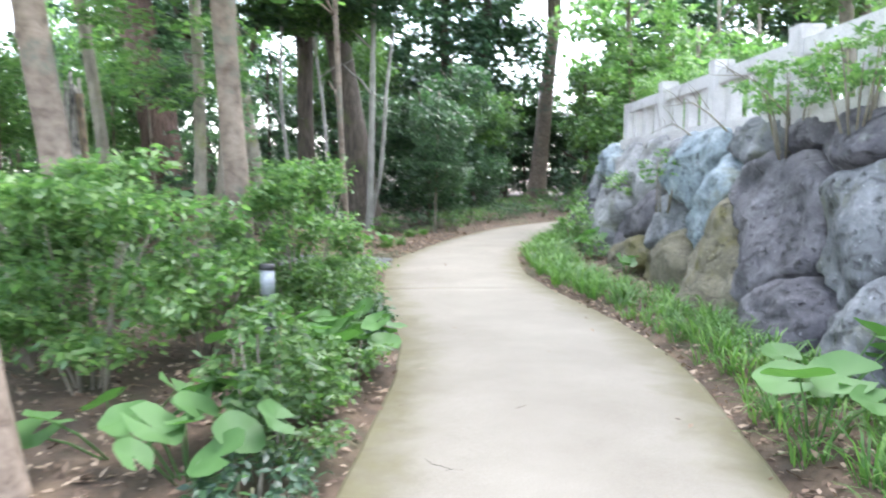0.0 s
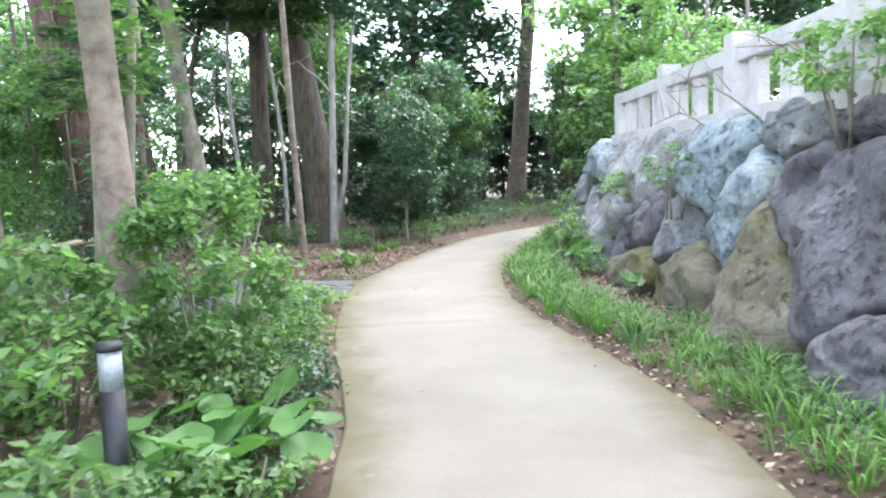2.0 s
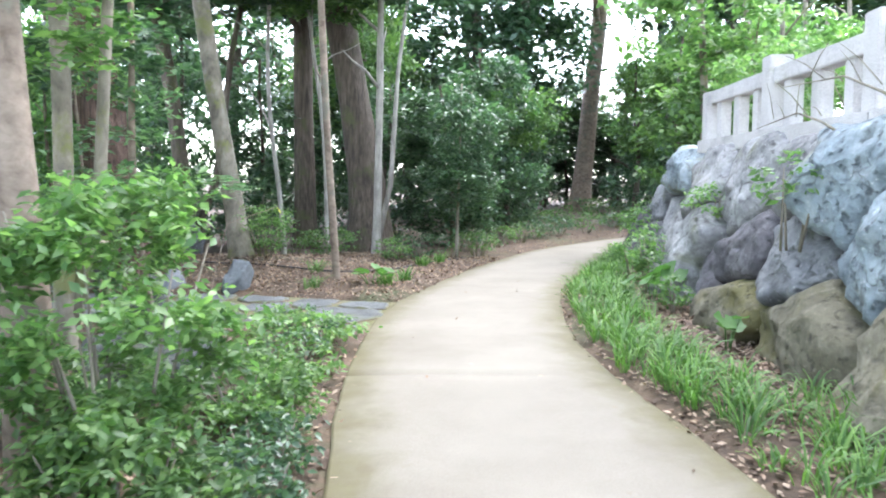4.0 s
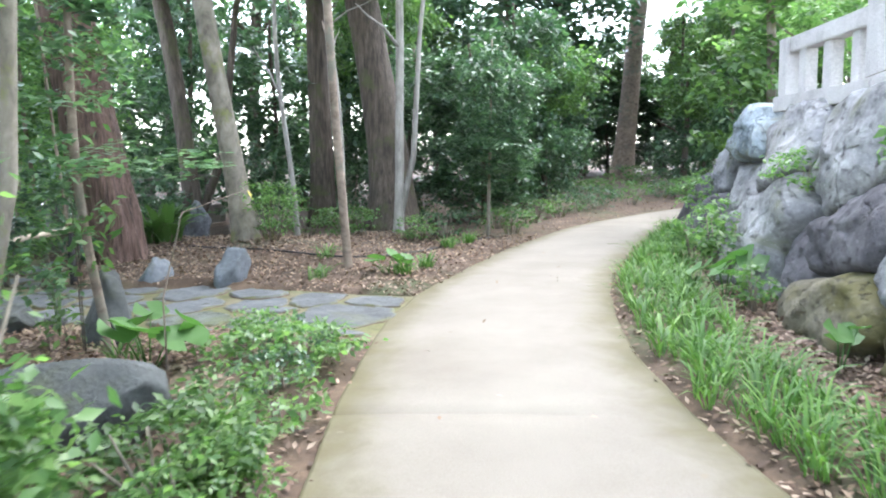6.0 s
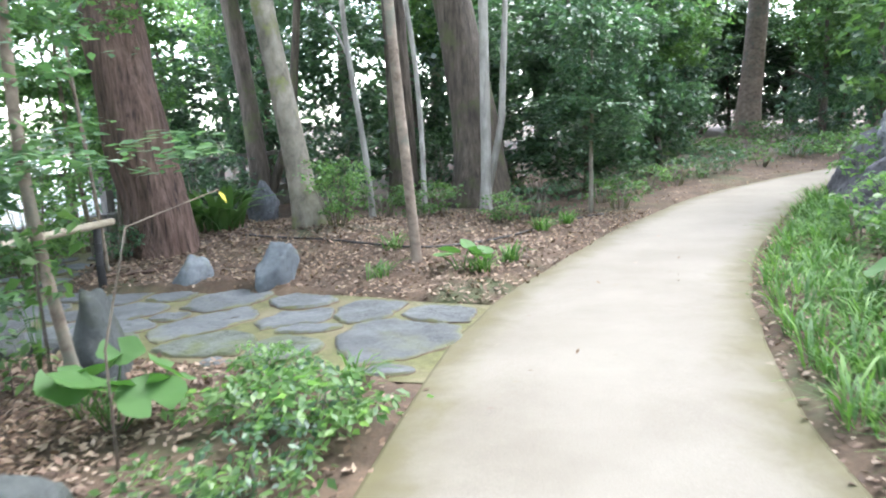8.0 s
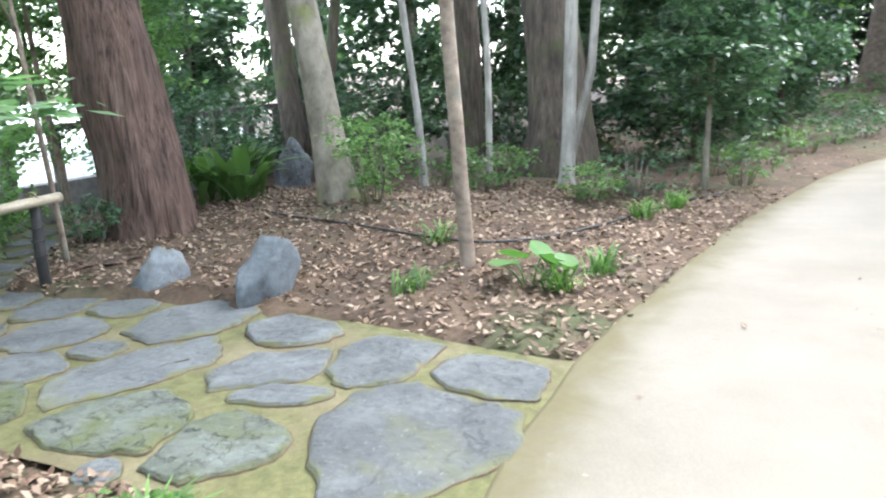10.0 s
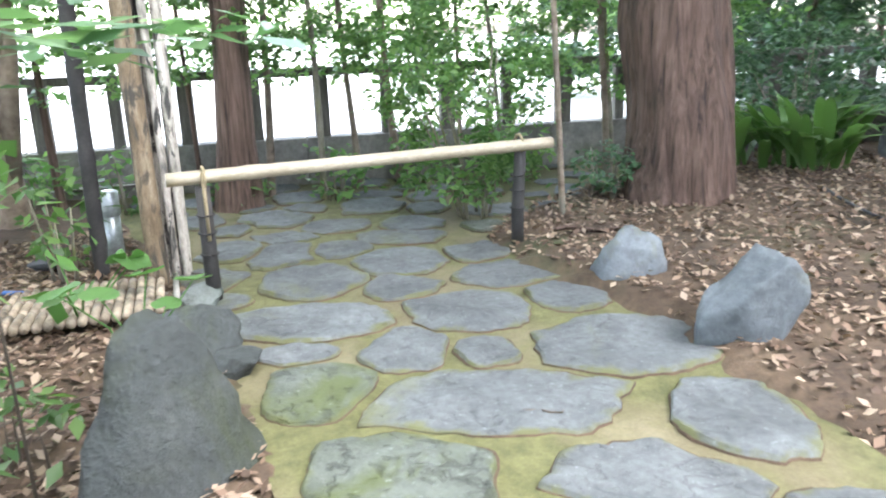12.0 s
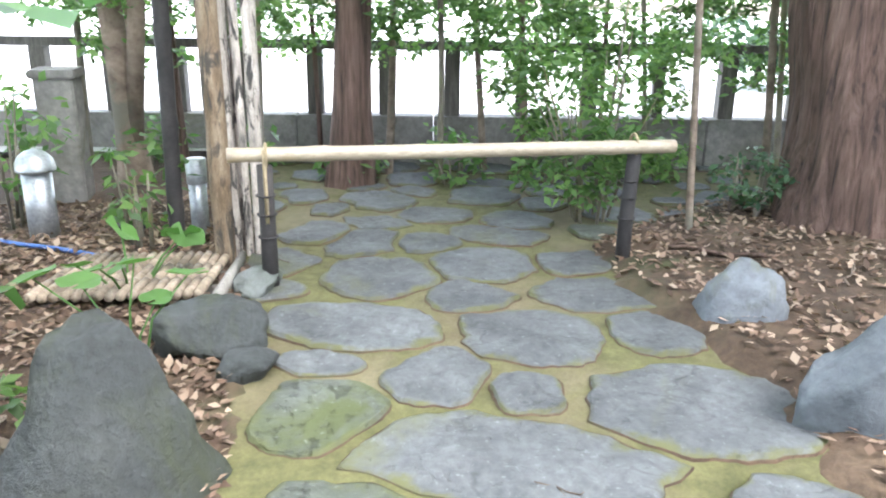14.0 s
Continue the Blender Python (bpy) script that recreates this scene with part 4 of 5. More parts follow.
# ---------------------------------------------------------------- low plants
def bush(x, y, label, width, deep, height, leaf, count, size, seed, stems=9, lift=0.0, name="shrub", group="", twig=0.012, bark=BARK_GREY):
    z0 = float(ground_height(x, y)) - 0.02 + lift
    t = thing(name, label, "shrub", (x, y, z0), group)
    rng = random.Random(seed)
    s = Shape()
    for _ in range(stems):
        a, k = rng.uniform(0, 6.3), rng.uniform(0.2, 0.8)
        e = Vector((width / 2 * k * math.cos(a), deep / 2 * k * math.sin(a), height * rng.uniform(0.5, 0.85)))
        b = Vector((0.08 * math.cos(a), 0.08 * math.sin(a), -0.05 - min(lift, 0.3)))
        s.tube([b, b.lerp(e, 0.5) + Vector((0, 0, 0.08 * height)), e], [twig, twig * 0.75, twig * 0.33], 6)
    part("branching", s, bark, t)
    p = cloud(count, seed, 46, 0.12, (width / 2, deep / 2, height * 0.42), 0.45)
    p[:, 2] += height * 0.56
    p = p[p[:, 2] > 0.03]
    part("foliage", leaf_mesh("foliage", p, size, leaf, seed), leaf, t)
    return t


bush(-2.25, 5.0, "bushy shrub with bright green leaves beside the path", 1.9, 1.8, 1.62, LEAF_LIGHT, 6500, 0.078, 301)
bush(-1.2, 6.82, "tall shrub with fresh green upper leaves", 1.1, 1.1, 1.72, LEAF_LIGHT, 6500, 0.062, 302)
bush(-1.05, 6.5, "low shrub with dark bluish-green leaves", 0.95, 1.1, 0.75, LEAF_MID, 3000, 0.06, 303)
bush(-1.8, 6.0, "dense green shrub beside the path", 0.95, 0.9, 1.15, LEAF_LIGHT, 2600, 0.075, 304)
bush(-2.9, 5.6, "dense green shrub deep in the bed", 1.6, 1.4, 1.3, LEAF_MID, 2800, 0.085, 344)
bush(-0.9, 3.95, "leafy shrub at the path's edge", 0.55, 0.7, 0.8, LEAF_MID, 1300, 0.065, 345)
bush(-1.65, 11.12, "light green fern-like plant at the court's edge", 0.5, 0.4, 0.32, LEAF_LIGHT, 420, 0.05, 346, 5)
bush(-0.95, 5.75, "low leafy ground plants along the path", 0.7, 1.2, 0.30, LEAF_MID, 900, 0.06, 305)
bush(-0.85, 4.55, "low leafy ground plants along the path", 0.6, 1.2, 0.42, LEAF_MID, 1800, 0.06, 306)
bush(-2.2, 8.2, "green shrub behind the path", 1.1, 1.0, 0.55, LEAF_MID, 1800, 0.065, 307)
bush(-1.15, 8.35, "low green plants along the path", 0.8, 1.3, 0.5, LEAF_MID, 2200, 0.06, 308)
bush(-1.1, 9.5, "low spreading ground cover along the path", 0.6, 1.5, 0.24, LEAF_LIGHT, 520, 0.065, 309)
bush(-1.3, 10.6, "fern-like ground cover beside the stones", 1.2, 0.8, 0.32, LEAF_LIGHT, 900, 0.07, 310)
erng = random.Random(31)
for k in range(13):
    y = 3.2 + 0.62 * k
    x = float(left_edge(y)) - erng.uniform(0.30, 0.42) - (0.16 if y > 8.6 else 0.0)
    bush(x, y, "low leafy ground cover spilling over the path's edge", 0.6, 0.75, erng.uniform(0.26, 0.42), erng.choice([LEAF_MID, LEAF_LIGHT, LEAF_MID, LEAF_DARK]), 700 if y < 8.6 else 260, 0.055, 500 + k, 5, group="ground cover along the path")
bush(-3.6, 8.0, "green shrub deep in the bed", 1.9, 1.9, 1.2, LEAF_MID, 3200, 0.085, 312)
bush(-4.2, 6.0, "green shrub deep in the bed", 1.9, 1.9, 1.0, LEAF_MID, 3000, 0.085, 313)
bush(-3.3, 11.0, "leafy shrub beside the stone court", 0.4, 0.4, 0.42, LEAF_MID, 60, 0.085, 314, 4, twig=0.006, bark=BARK_DARK)
bush(-3.05, 10.98, "tall shrub with sparse large leaves beside the court", 0.6, 0.5, 2.05, LEAF_MID, 26, 0.12, 340, 2, twig=0.006, bark=BARK_DARK)
bush(-5.6, 11.15, "leggy green shrub behind the bamboo mat", 0.6, 0.5, 0.75, LEAF_MID, 110, 0.11, 341, 6)
bush(-6.3, 10.2, "leafy shrub beside the garden lamp", 0.9, 0.8, 1.1, LEAF_LIGHT, 260, 0.12, 342, 6)
bush(-5.2, 10.1, "low leafy plants behind the mat", 0.8, 0.7, 0.3, LEAF_MID, 260, 0.09, 343, 5)
bush(-5.85, 14.05, "tall glossy shrub behind the bamboo barrier", 1.35, 1.5, 1.9, LEAF_LIGHT, 3400, 0.08, 315, 14)
bush(-5.55, 15.05, "small glossy shrub beside the conifer", 0.6, 0.5, 0.5, LEAF_DARK, 380, 0.07, 316)
bush(-3.35, 16.55, "yellow-green fine-leaved plant at the tree's foot", 1.0, 0.9, 0.95, LEAF_LIGHT, 1600, 0.06, 317)
bush(-2.6, 18.2, "green undergrowth on the mound", 1.2, 1.0, 0.6, LEAF_MID, 900, 0.07, 318)
bush(-1.3, 17.6, "leafy tuft on the mound", 0.7, 0.7, 0.45, LEAF_LIGHT, 600, 0.06, 319)
bush(3.35, 7.6, "light green shrub growing from the boulder wall", 1.0, 1.7, 0.75, LEAF_LIGHT, 1500, 0.075, 320, 9, 1.85)
bush(3.3, 6.3, "light green shrub growing from the boulder wall", 0.8, 1.2, 0.6, LEAF_LIGHT, 800, 0.08, 321, 9, 2.0)
bush(3.05, 13.2, "small shrub growing from the boulder wall", 0.6, 0.8, 0.5, LEAF_LIGHT, 420, 0.07, 322, 6, 1.0)
bush(2.5, 13.75, "light green leafy plants at the wall's foot", 0.5, 0.8, 0.95, LEAF_LIGHT, 480, 0.085, 347, 5)
bush(2.55, 15.1, "light green leafy plants at the wall's foot", 0.7, 1.0, 0.8, LEAF_LIGHT, 600, 0.085, 349, 6)
bush(2.45, 12.4, "light green fern-like plant at the wall's foot", 0.45, 0.6, 0.45, LEAF_LIGHT, 300, 0.07, 350, 5)
bush(2.88, 10.25, "light green shrub hanging from the boulder wall", 0.75, 0.6, 0.5, LEAF_LIGHT, 200, 0.09, 348, 5, 1.3)
bush(3.2, 17.2, "light green shrub at the wall's end", 0.9, 1.2, 0.9, LEAF_LIGHT, 900, 0.08, 323, 7, 0.3)
bush(4.6, 12.5, "leafy bush over the stone fence", 1.4, 2.6, 1.2, LEAF_LIGHT, 1700, 0.09, 324, 9, 2.1)
bush(4.7, 15.6, "leafy bush at the fence's end", 1.6, 2.0, 1.9, LEAF_LIGHT, 2600, 0.09, 325, 9, 1.9)
for k, (x, y) in enumerate([(-0.1, 20.0), (0.6, 20.9), (-1.2, 20.6), (1.2, 22.2), (2.2, 24.0), (-3.4, 18.7), (4.2, 27.0), (0.2, 19.2), (1.7, 23.2), (3.2, 25.6), (-0.9, 18.0), (-1.9, 21.6), (0.3, 22.6), (2.6, 28.5), (5.8, 29.5), (0.9, 25.5)]):
    bush(x, y, "green undergrowth at the edge of the wood", 1.1, 0.9, 0.55, LEAF_MID if k % 2 else LEAF_DARK, 320, 0.08, 330 + k)


urng = random.Random(23)
for k in range(18):
    y = 26.5 + 0.55 * k
    x = urng.uniform(-1.5, 2.8) if k % 2 else urng.uniform(2.0, 7.0)
    if left_edge(y) - 0.7 < x < right_edge(y) + 0.7:
        x = float(left_edge(y)) - 1.2
    bush(x, y, "green undergrowth on the wood's floor", 1.7, 1.0, urng.uniform(0.4, 0.8), LEAF_DARK if k % 2 else LEAF_MID, 260, 0.12, 660 + k, 6, group="undergrowth of the wood")


for k, (x, y) in enumerate([(-6.6, 19.4), (-5.2, 20.6), (-4.5, 19.6), (-7.4, 18.2), (-3.2, 21.4), (-6.2, 17.9)]):
    bush(x, y, "dark evergreen shrub behind the mound", 1.7, 1.5, 1.2 + 0.15 * (k % 3), LEAF_DARK, 1500, 0.1, 690 + k, 7, group="shrubs behind the mound")


# a dark hedge far behind the bend, and bright leaves low against the boundary wall
hrng = random.Random(15)
for k in range(7):
    bush(-0.5 + 1.9 * k, 42.5 + hrng.uniform(-0.8, 0.8), "dark evergreen hedge bush far behind the bend", 3.0, 2.2, hrng.uniform(2.4, 3.4), LEAF_DARK, 600, 0.24, 600 + k, 6, group="hedge far behind the bend")
for k in range(6):
    y = 10.8 + 0.85 * k
    bush(-7.75 + 0.2 * (y - 12) + hrng.uniform(-0.1, 0.35), y, "small bright-leaved shrub against the boundary wall", 0.7, 0.6, hrng.uniform(0.45, 0.75), LEAF_LIGHT, 150, 0.11, 620 + k, 5, group="shrubs against the boundary wall")


def bare_branch(x, y, z, label, seed, reach):
    """A leafless forked branch growing out between the boulders."""
    r = random.Random(seed)
    s = Shape()
    e = Vector(reach)
    mid = e * 0.5 + Vector((0, 0, 0.14))
    s.tube([(0, 0, -0.1), e * 0.25 + Vector((0, 0, 0.05)), mid, e], [0.014, 0.012, 0.009, 0.004], 7)
    for k in range(5):
        p = (e * (0.25 + 0.13 * k)) + Vector((0, 0, 0.1))
        q = p + Vector((r.uniform(-0.2, 0.1), r.uniform(-0.3, 0.5), r.uniform(0.1, 0.45)))
        s.tube([p, p.lerp(q, 0.5) + Vector((0, 0, 0.03)), q], [0.006, 0.005, 0.002], 5)
    ob = single("bare_branch", s, BARK_GREY, label, "branch")
    ob.location = (x, y, z)


bare_branch(3.25, 9.0, 2.02, "thin bare branch arching past the stone fence", 1, (-0.15, 2.1, 0.35))
bare_branch(3.3, 10.2, 1.95, "thin bare branch over the boulder wall", 2, (-0.1, 1.9, 0.1))
bare_branch(3.25, 7.4, 2.05, "thin bare branch beside the wall shrub", 3, (-0.2, 1.6, 0.5))


def blades(name, label, spots, length, width, material, seed, per=26, kind="", parent_mesh=False):
    """Arching strap leaves in tufts."""
    rng = np.random.default_rng(seed)
    v, f = [], []
    for sx, sy, sz, k in spots:
        for _ in range(per):
            a, ln = rng.uniform(0, 2 * np.pi), length * k * rng.uniform(0.6, 1.15)
            out, w = rng.uniform(0.25, 0.75), width * rng.uniform(0.7, 1.2)
            d, s = np.array([np.cos(a), np.sin(a), 0]), np.array([-np.sin(a), np.cos(a), 0])
            b = np.array([sx, sy, sz]) + d * rng.uniform(0, 0.05) + s * rng.uniform(-0.04, 0.04)
            k0 = len(v)
            for t, ww in ((0, 0.6), (0.35, 1.0), (0.7, 0.85), (1.0, 0.08)):
                p = b + d * ln * out * t ** 1.3 + np.array([0, 0, ln * (t - (0.35 + 0.4 * out) * t * t)])
                v += [tuple(p - s * w * ww / 2), tuple(p + s * w * ww / 2 + np.array([0, 0, 0.15 * w]))]
            f += [(k0 + 2 * i, k0 + 2 * i + 1, k0 + 2 * i + 3, k0 + 2 * i + 2) for i in range(3)]
    s = Shape()
    s.v, s.f = v, f
    return single(name, s, material, label, "grass" if kind else "plant", kind=kind)


# lily turf along the right of the path
rng = random.Random(9)
spots = []
for y in np.arange(2.0, 19.5, 0.07):
    e, w = float(right_edge(y)), float(wall_face(y, 0))
    for _ in range(2):
        x = e + 0.13 + rng.random() ** 0.9 * max(0.35, min(w - e - 0.15, 1.0 if y < 9 else 0.72))
        spots.append((x, y + rng.uniform(-0.05, 0.05), float(ground_height(x, y)) - 0.02, rng.uniform(0.6, 1.3)))
blades("lily_turf", "bright green lily turf along the foot of the boulder wall", spots, 0.42, 0.014, GRASS, 1, 15, kind="stuff")
for k, (x, y, n) in enumerate([(-2.05, 14.2, 3), (-1.05, 14.35, 5), (-0.85, 14.75, 4), (-0.75, 16.9, 5), (-0.5, 17.4, 5), (-2.55, 10.7, 3), (-1.75, 11.25, 3), (-1.25, 11.2, 3), (-2.25, 15.3, 3)]):
    sp = [(x + rng.uniform(-0.1, 0.1), y + rng.uniform(-0.1, 0.1), float(ground_height(x, y)) - 0.02, 1.0) for _ in range(n)]
    blades("grass_tuft", "tuft of long green grass blades in leaf litter", sp, 0.38, 0.014, GRASS, 20 + k, 12)


def strap_plant(x, y, label, leaves, length, width, seed):
    """A clump of broad arching leaves, each a part."""
    t = thing("strap_leaf_plant", label, "plant", (x, y, float(ground_height(x, y))))
    r = random.Random(seed)
    for _ in range(leaves):
        a, ln, out, w = r.uniform(0, 6.3), length * r.uniform(0.65, 1.1), r.uniform(0.25, 0.8), width * r.uniform(0.75, 1.2)
        d, s = Vector((math.cos(a), math.sin(a), 0)), Vector((-math.sin(a), math.cos(a), 0))
        o = Vector((r.uniform(-0.3, 0.3), r.uniform(-0.25, 0.25), -0.03))
        v = []
        for k in range(7):
            q = k / 6
            ww = w * (0.25, 0.6, 0.95, 1.0, 0.85, 0.5, 0.04)[k]
            p = o + d * ln * out * q ** 1.3 + Vector((0, 0, ln * (q - (0.3 + 0.4 * out) * q * q)))
            v += [p - s * ww / 2 + Vector((0, 0, 0.12 * ww)), p, p + s * ww / 2 + Vector((0, 0, 0.12 * ww))]
        sh = Shape()
        sh.add(v, [(3 * k + c, 3 * k + c + 1, 3 * k + c + 4, 3 * k + c + 3) for k in range(6) for c in (0, 1)])
        part("leaf", sh, LEAF_MID, t)


strap_plant(-5.45, 17.2, "clump of broad dark green strap leaves behind the conifer", 46, 1.2, 0.12, 41)
strap_plant(-5.9, 16.9, "clump of broad dark green strap leaves beside the conifer", 26, 1.05, 0.11, 42)


def round_leaf(r, rng):
    """A kidney-shaped butterbur leaf, dished and wavy, with a notch at its stalk."""
    v, f = [(0, 0, 0)], []
    n = 18
    for ring, k in ((1, 0.55), (2, 1.0)):
        for i in range(n):
            a = 0.28 + (2 * math.pi - 0.56) * i / (n - 1)
            rr = r * k * (1 + 0.06 * math.sin(5 * a + rng.random() * 0.4))
            v.append((rr * math.cos(a), rr * math.sin(a) * 0.93, 0.16 * r * k * k + 0.05 * r * math.sin(4 * a) * k))
    f += [(0, 1 + i, 2 + i) for i in range(n - 1)]
    f += [(1 + i, 1 + n + i, 2 + n + i, 2 + i) for i in range(n - 1)]
    return v, f


def butterbur(x, y, label, leaves, spread, height, size, seed, lift=0.0):
    z0 = float(ground_height(x, y)) + lift
    t = thing("butterbur", label, "plant", (x, y, z0))
    rng = random.Random(seed)
    for k in range(leaves):
        a, d = 2 * math.pi * (k + rng.uniform(-0.3, 0.3)) / leaves * 2.4, spread * math.sqrt(rng.uniform(0.02, 1))
        h, r = height * rng.uniform(0.55, 1.05), size * rng.uniform(0.7, 1.2)
        e = Vector((d * math.cos(a), d * math.sin(a), h))
        part("stalk", Shape().tube([(e.x * 0.15, e.y * 0.15, -0.03 - lift), (e.x * 0.6, e.y * 0.6, h * 0.6), e], [0.007, 0.006, 0.005], 6), LEAF_BIG, t)
        s = Shape()
        s.add(*round_leaf(r, rng))
        leaf = part("leaf", s, LEAF_BIG, t)
        leaf.matrix_local = Matrix.Translation(e) @ Euler((rng.uniform(-0.65, 0.65), rng.uniform(-0.65, 0.65), rng.uniform(0, 6.3))).to_matrix().to_4x4()
    return t


butterbur(-1.15, 3.55, "broad round-leaved plants in the bed beside the path", 11, 0.5, 0.36, 0.125, 1)
butterbur(-0.78, 5.65, "round-leaved plants at the path's edge", 13, 0.42, 0.40, 0.105, 2)
butterbur(-1.0, 5.2, "round-leaved plants in the bed", 14, 0.5, 0.40, 0.12, 3)
butterbur(-0.56, 5.55, "round-leaved plants leaning over the path's edge", 8, 0.3, 0.36, 0.11, 12)
butterbur(1.95, 4.0, "large round pale green leaves beside the path", 6, 0.35, 0.45, 0.15, 4)
butterbur(2.35, 4.7, "large round leaves under the boulder wall", 5, 0.4, 0.45, 0.13, 5)
butterbur(2.35, 12.95, "round leaves at the foot of the wall", 7, 0.35, 0.40, 0.15, 6)
butterbur(2.5, 10.6, "round leaves at the foot of the wall", 4, 0.25, 0.35, 0.12, 7)
butterbur(-2.33, 10.55, "broad round leaves near the stone court", 7, 0.36, 0.36, 0.18, 8)
butterbur(-1.25, 14.45, "round leaves beside the path", 5, 0.3, 0.25, 0.12, 9)
butterbur(-4.75, 11.2, "round leaves over the bamboo mat", 6, 0.4, 0.26, 0.10, 10)
butterbur(-1.6, 3.9, "broad round-leaved plants under the shrub", 9, 0.5, 0.30, 0.12, 11)

# a seedling whose few broad leaves stand over the mossy rock's back
seedling = thing("seedling", "young seedling with broad pale green leaves behind the rock", "plant", (-3.56, 11.42, 0.02))
for k, (dx, dy, dz, r) in enumerate([(0.07, -0.25, 0.56, 0.085), (0.03, -0.12, 0.52, 0.075), (-0.01, 0.05, 0.57, 0.08), (-0.04, 0.22, 0.51, 0.075), (-0.02, 0.11, 0.43, 0.06)]):
    part("stalk", Shape().tube([(0, 0, -0.05), (dx * 0.4, dy * 0.4, dz * 0.7), (dx, dy, dz)], [0.006, 0.004, 0.003], 6), LEAF_BIG, seedling)
    srng = random.Random(90 + k)
    s = Shape()
    s.add(*round_leaf(r, srng))
    blade = part("leaf", s, LEAF_BIG, seedling)
    blade.matrix_local = Matrix.Translation((dx, dy, dz)) @ Euler((srng.uniform(-0.25, 0.25), srng.uniform(0.0, 0.4), srng.uniform(0, 6.3))).to_matrix().to_4x4()

# fallen leaves
rng = np.random.default_rng(12)


def litter(n, x0, x1, y0, y1, keep):
    p = np.stack([rng.uniform(x0, x1, n), rng.uniform(y0, y1, n)], 1)
    p = p[keep(p[:, 0], p[:, 1])]
    return np.column_stack([p, ground_height(p[:, 0], p[:, 1]) + rng.uniform(0.005, 0.025, len(p))])


def off_paving(x, y):
    court = np.maximum.reduce([court_low(x) - y, y - court_high(x), x + 0.75, -8.6 - x])
    return (np.maximum(left_edge(y) - x, x - right_edge(y)) > -0.03) & (court > 0.0)


pl = np.concatenate([
    litter(19500, -6.5, 0.7, 13.3, 18.8, off_paving), litter(10000, -6.8, -2.0, 9.6, 11.9, off_paving), litter(5000, -3.5, -0.3, 2.5, 11.5, off_paving),
    litter(8000, 1.2, 3.0, 2.5, 18, off_paving), litter(5000, 2.0, 2.9, 8.5, 16, off_paving), litter(2500, -2, 6, 18.5, 28, off_paving), litter(3000, -7.5, -5.0, 12.0, 17.0, off_paving)])
single("leaf_litter", leaf_mesh("leaf_litter", pl, 0.058, LITTER, 5, droop=0.0, aspect=0.55, flat=0.25), LITTER, "dry brown and tan fallen leaves on the soil", "leaves", kind="stuff")
p = np.stack([rng.uniform(-0.6, 1.6, 46), rng.uniform(3, 20, 46)], 1)
p = p[(p[:, 0] > left_edge(p[:, 1]) + 0.1) & (p[:, 0] < right_edge(p[:, 1]) - 0.1)]
single("fallen_leaves", leaf_mesh("fallen_leaves", np.column_stack([p, np.full(len(p), 0.027)]), 0.045, LITTER, 6, droop=0.0, aspect=0.5, flat=0.1), LITTER, "a few small dry leaves on the sandy path", "leaves", kind="stuff")

def stick(x, y, length, turn, seed, material=BARK_DARK, r=0.007):
    """A thin fallen stick, bent and forked."""
    srng = random.Random(seed)
    pts = []
    for k in range(6):
        q = (k / 5 - 0.5) * length
        px, py_ = x + q * math.cos(turn) + srng.uniform(-0.02, 0.02), y + q * math.sin(turn) + srng.uniform(-0.02, 0.02)
        pts.append((px, py_, max(0.0, float(ground_height(px, py_))) + r + 0.012))
    sh = Shape().tube(pts, [r * (1 - 0.12 * k) for k in range(6)], 7, 0.2)
    e = Vector(pts[3]) + Vector((srng.uniform(-0.1, 0.1), srng.uniform(-0.1, 0.1), 0.015))
    sh.tube([pts[2], Vector(pts[2]).lerp(e, 0.5), e], [r * 0.6, r * 0.45, r * 0.2], 6)
    single("fallen_stick", sh, material, "thin dry fallen stick on the leaf litter", "stick", "fallen sticks")


for k, (x, y, length, turn) in enumerate([(-3.75, 11.05, 0.5, 1.9), (-3.5, 10.9, 0.35, 0.4), (-5.35, 11.85, 0.4, 0.7), (-5.6, 10.8, 0.6, 1.2), (-3.3, 14.7, 0.45, 0.3), (-4.3, 14.9, 0.5, 2.4), (-2.2, 14.6, 0.4, 1.1), (-4.4, 10.9, 0.45, 2.7), (-1.4, 15.6, 0.5, 0.6), (-2.7, 15.6, 0.4, 2.0)]):
    stick(x, y, length, turn, 800 + k, BARK_TAN if k % 2 else BARK_DARK)
stick(-2.86, 12.78, 0.16, 1.15, 830, BARK_DARK, 0.005)
stick(0.45, 4.7, 0.12, 0.3, 831, BARK_DARK, 0.004)
stick(0.05, 3.75, 0.32, 2.5, 832, BARK_DARK, 0.003)
strip = Shape()
strip.add([(k * 0.09 - 0.27, j * 0.022, 0.012 * abs(j) + 0.012 * math.sin(k * 1.3) - 0.004 * j * j) for k in range(7) for j in (-1, 0, 1)] + [(k * 0.09 - 0.27, j * 0.022, 0.012 * abs(j) + 0.012 * math.sin(k * 1.3) - 0.016) for k in range(7) for j in (-1, 0, 1)],
          [(3 * k + j, 3 * k + j + 1, 3 * k + j + 4, 3 * k + j + 3) for k in range(6) for j in (0, 1)] + [(21 + 3 * k + j, 21 + 3 * k + j + 3, 21 + 3 * k + j + 4, 21 + 3 * k + j + 1) for k in range(6) for j in (0, 1)])
bark_strip = single("bark_strip", strip, BARK_BROWN, "curled strip of red-brown bark on the soil", "bark")
bark_strip.matrix_world = pose(-4.75, 14.38, float(ground_height(-4.75, 14.38)) + 0.03, 0, 0, 62)

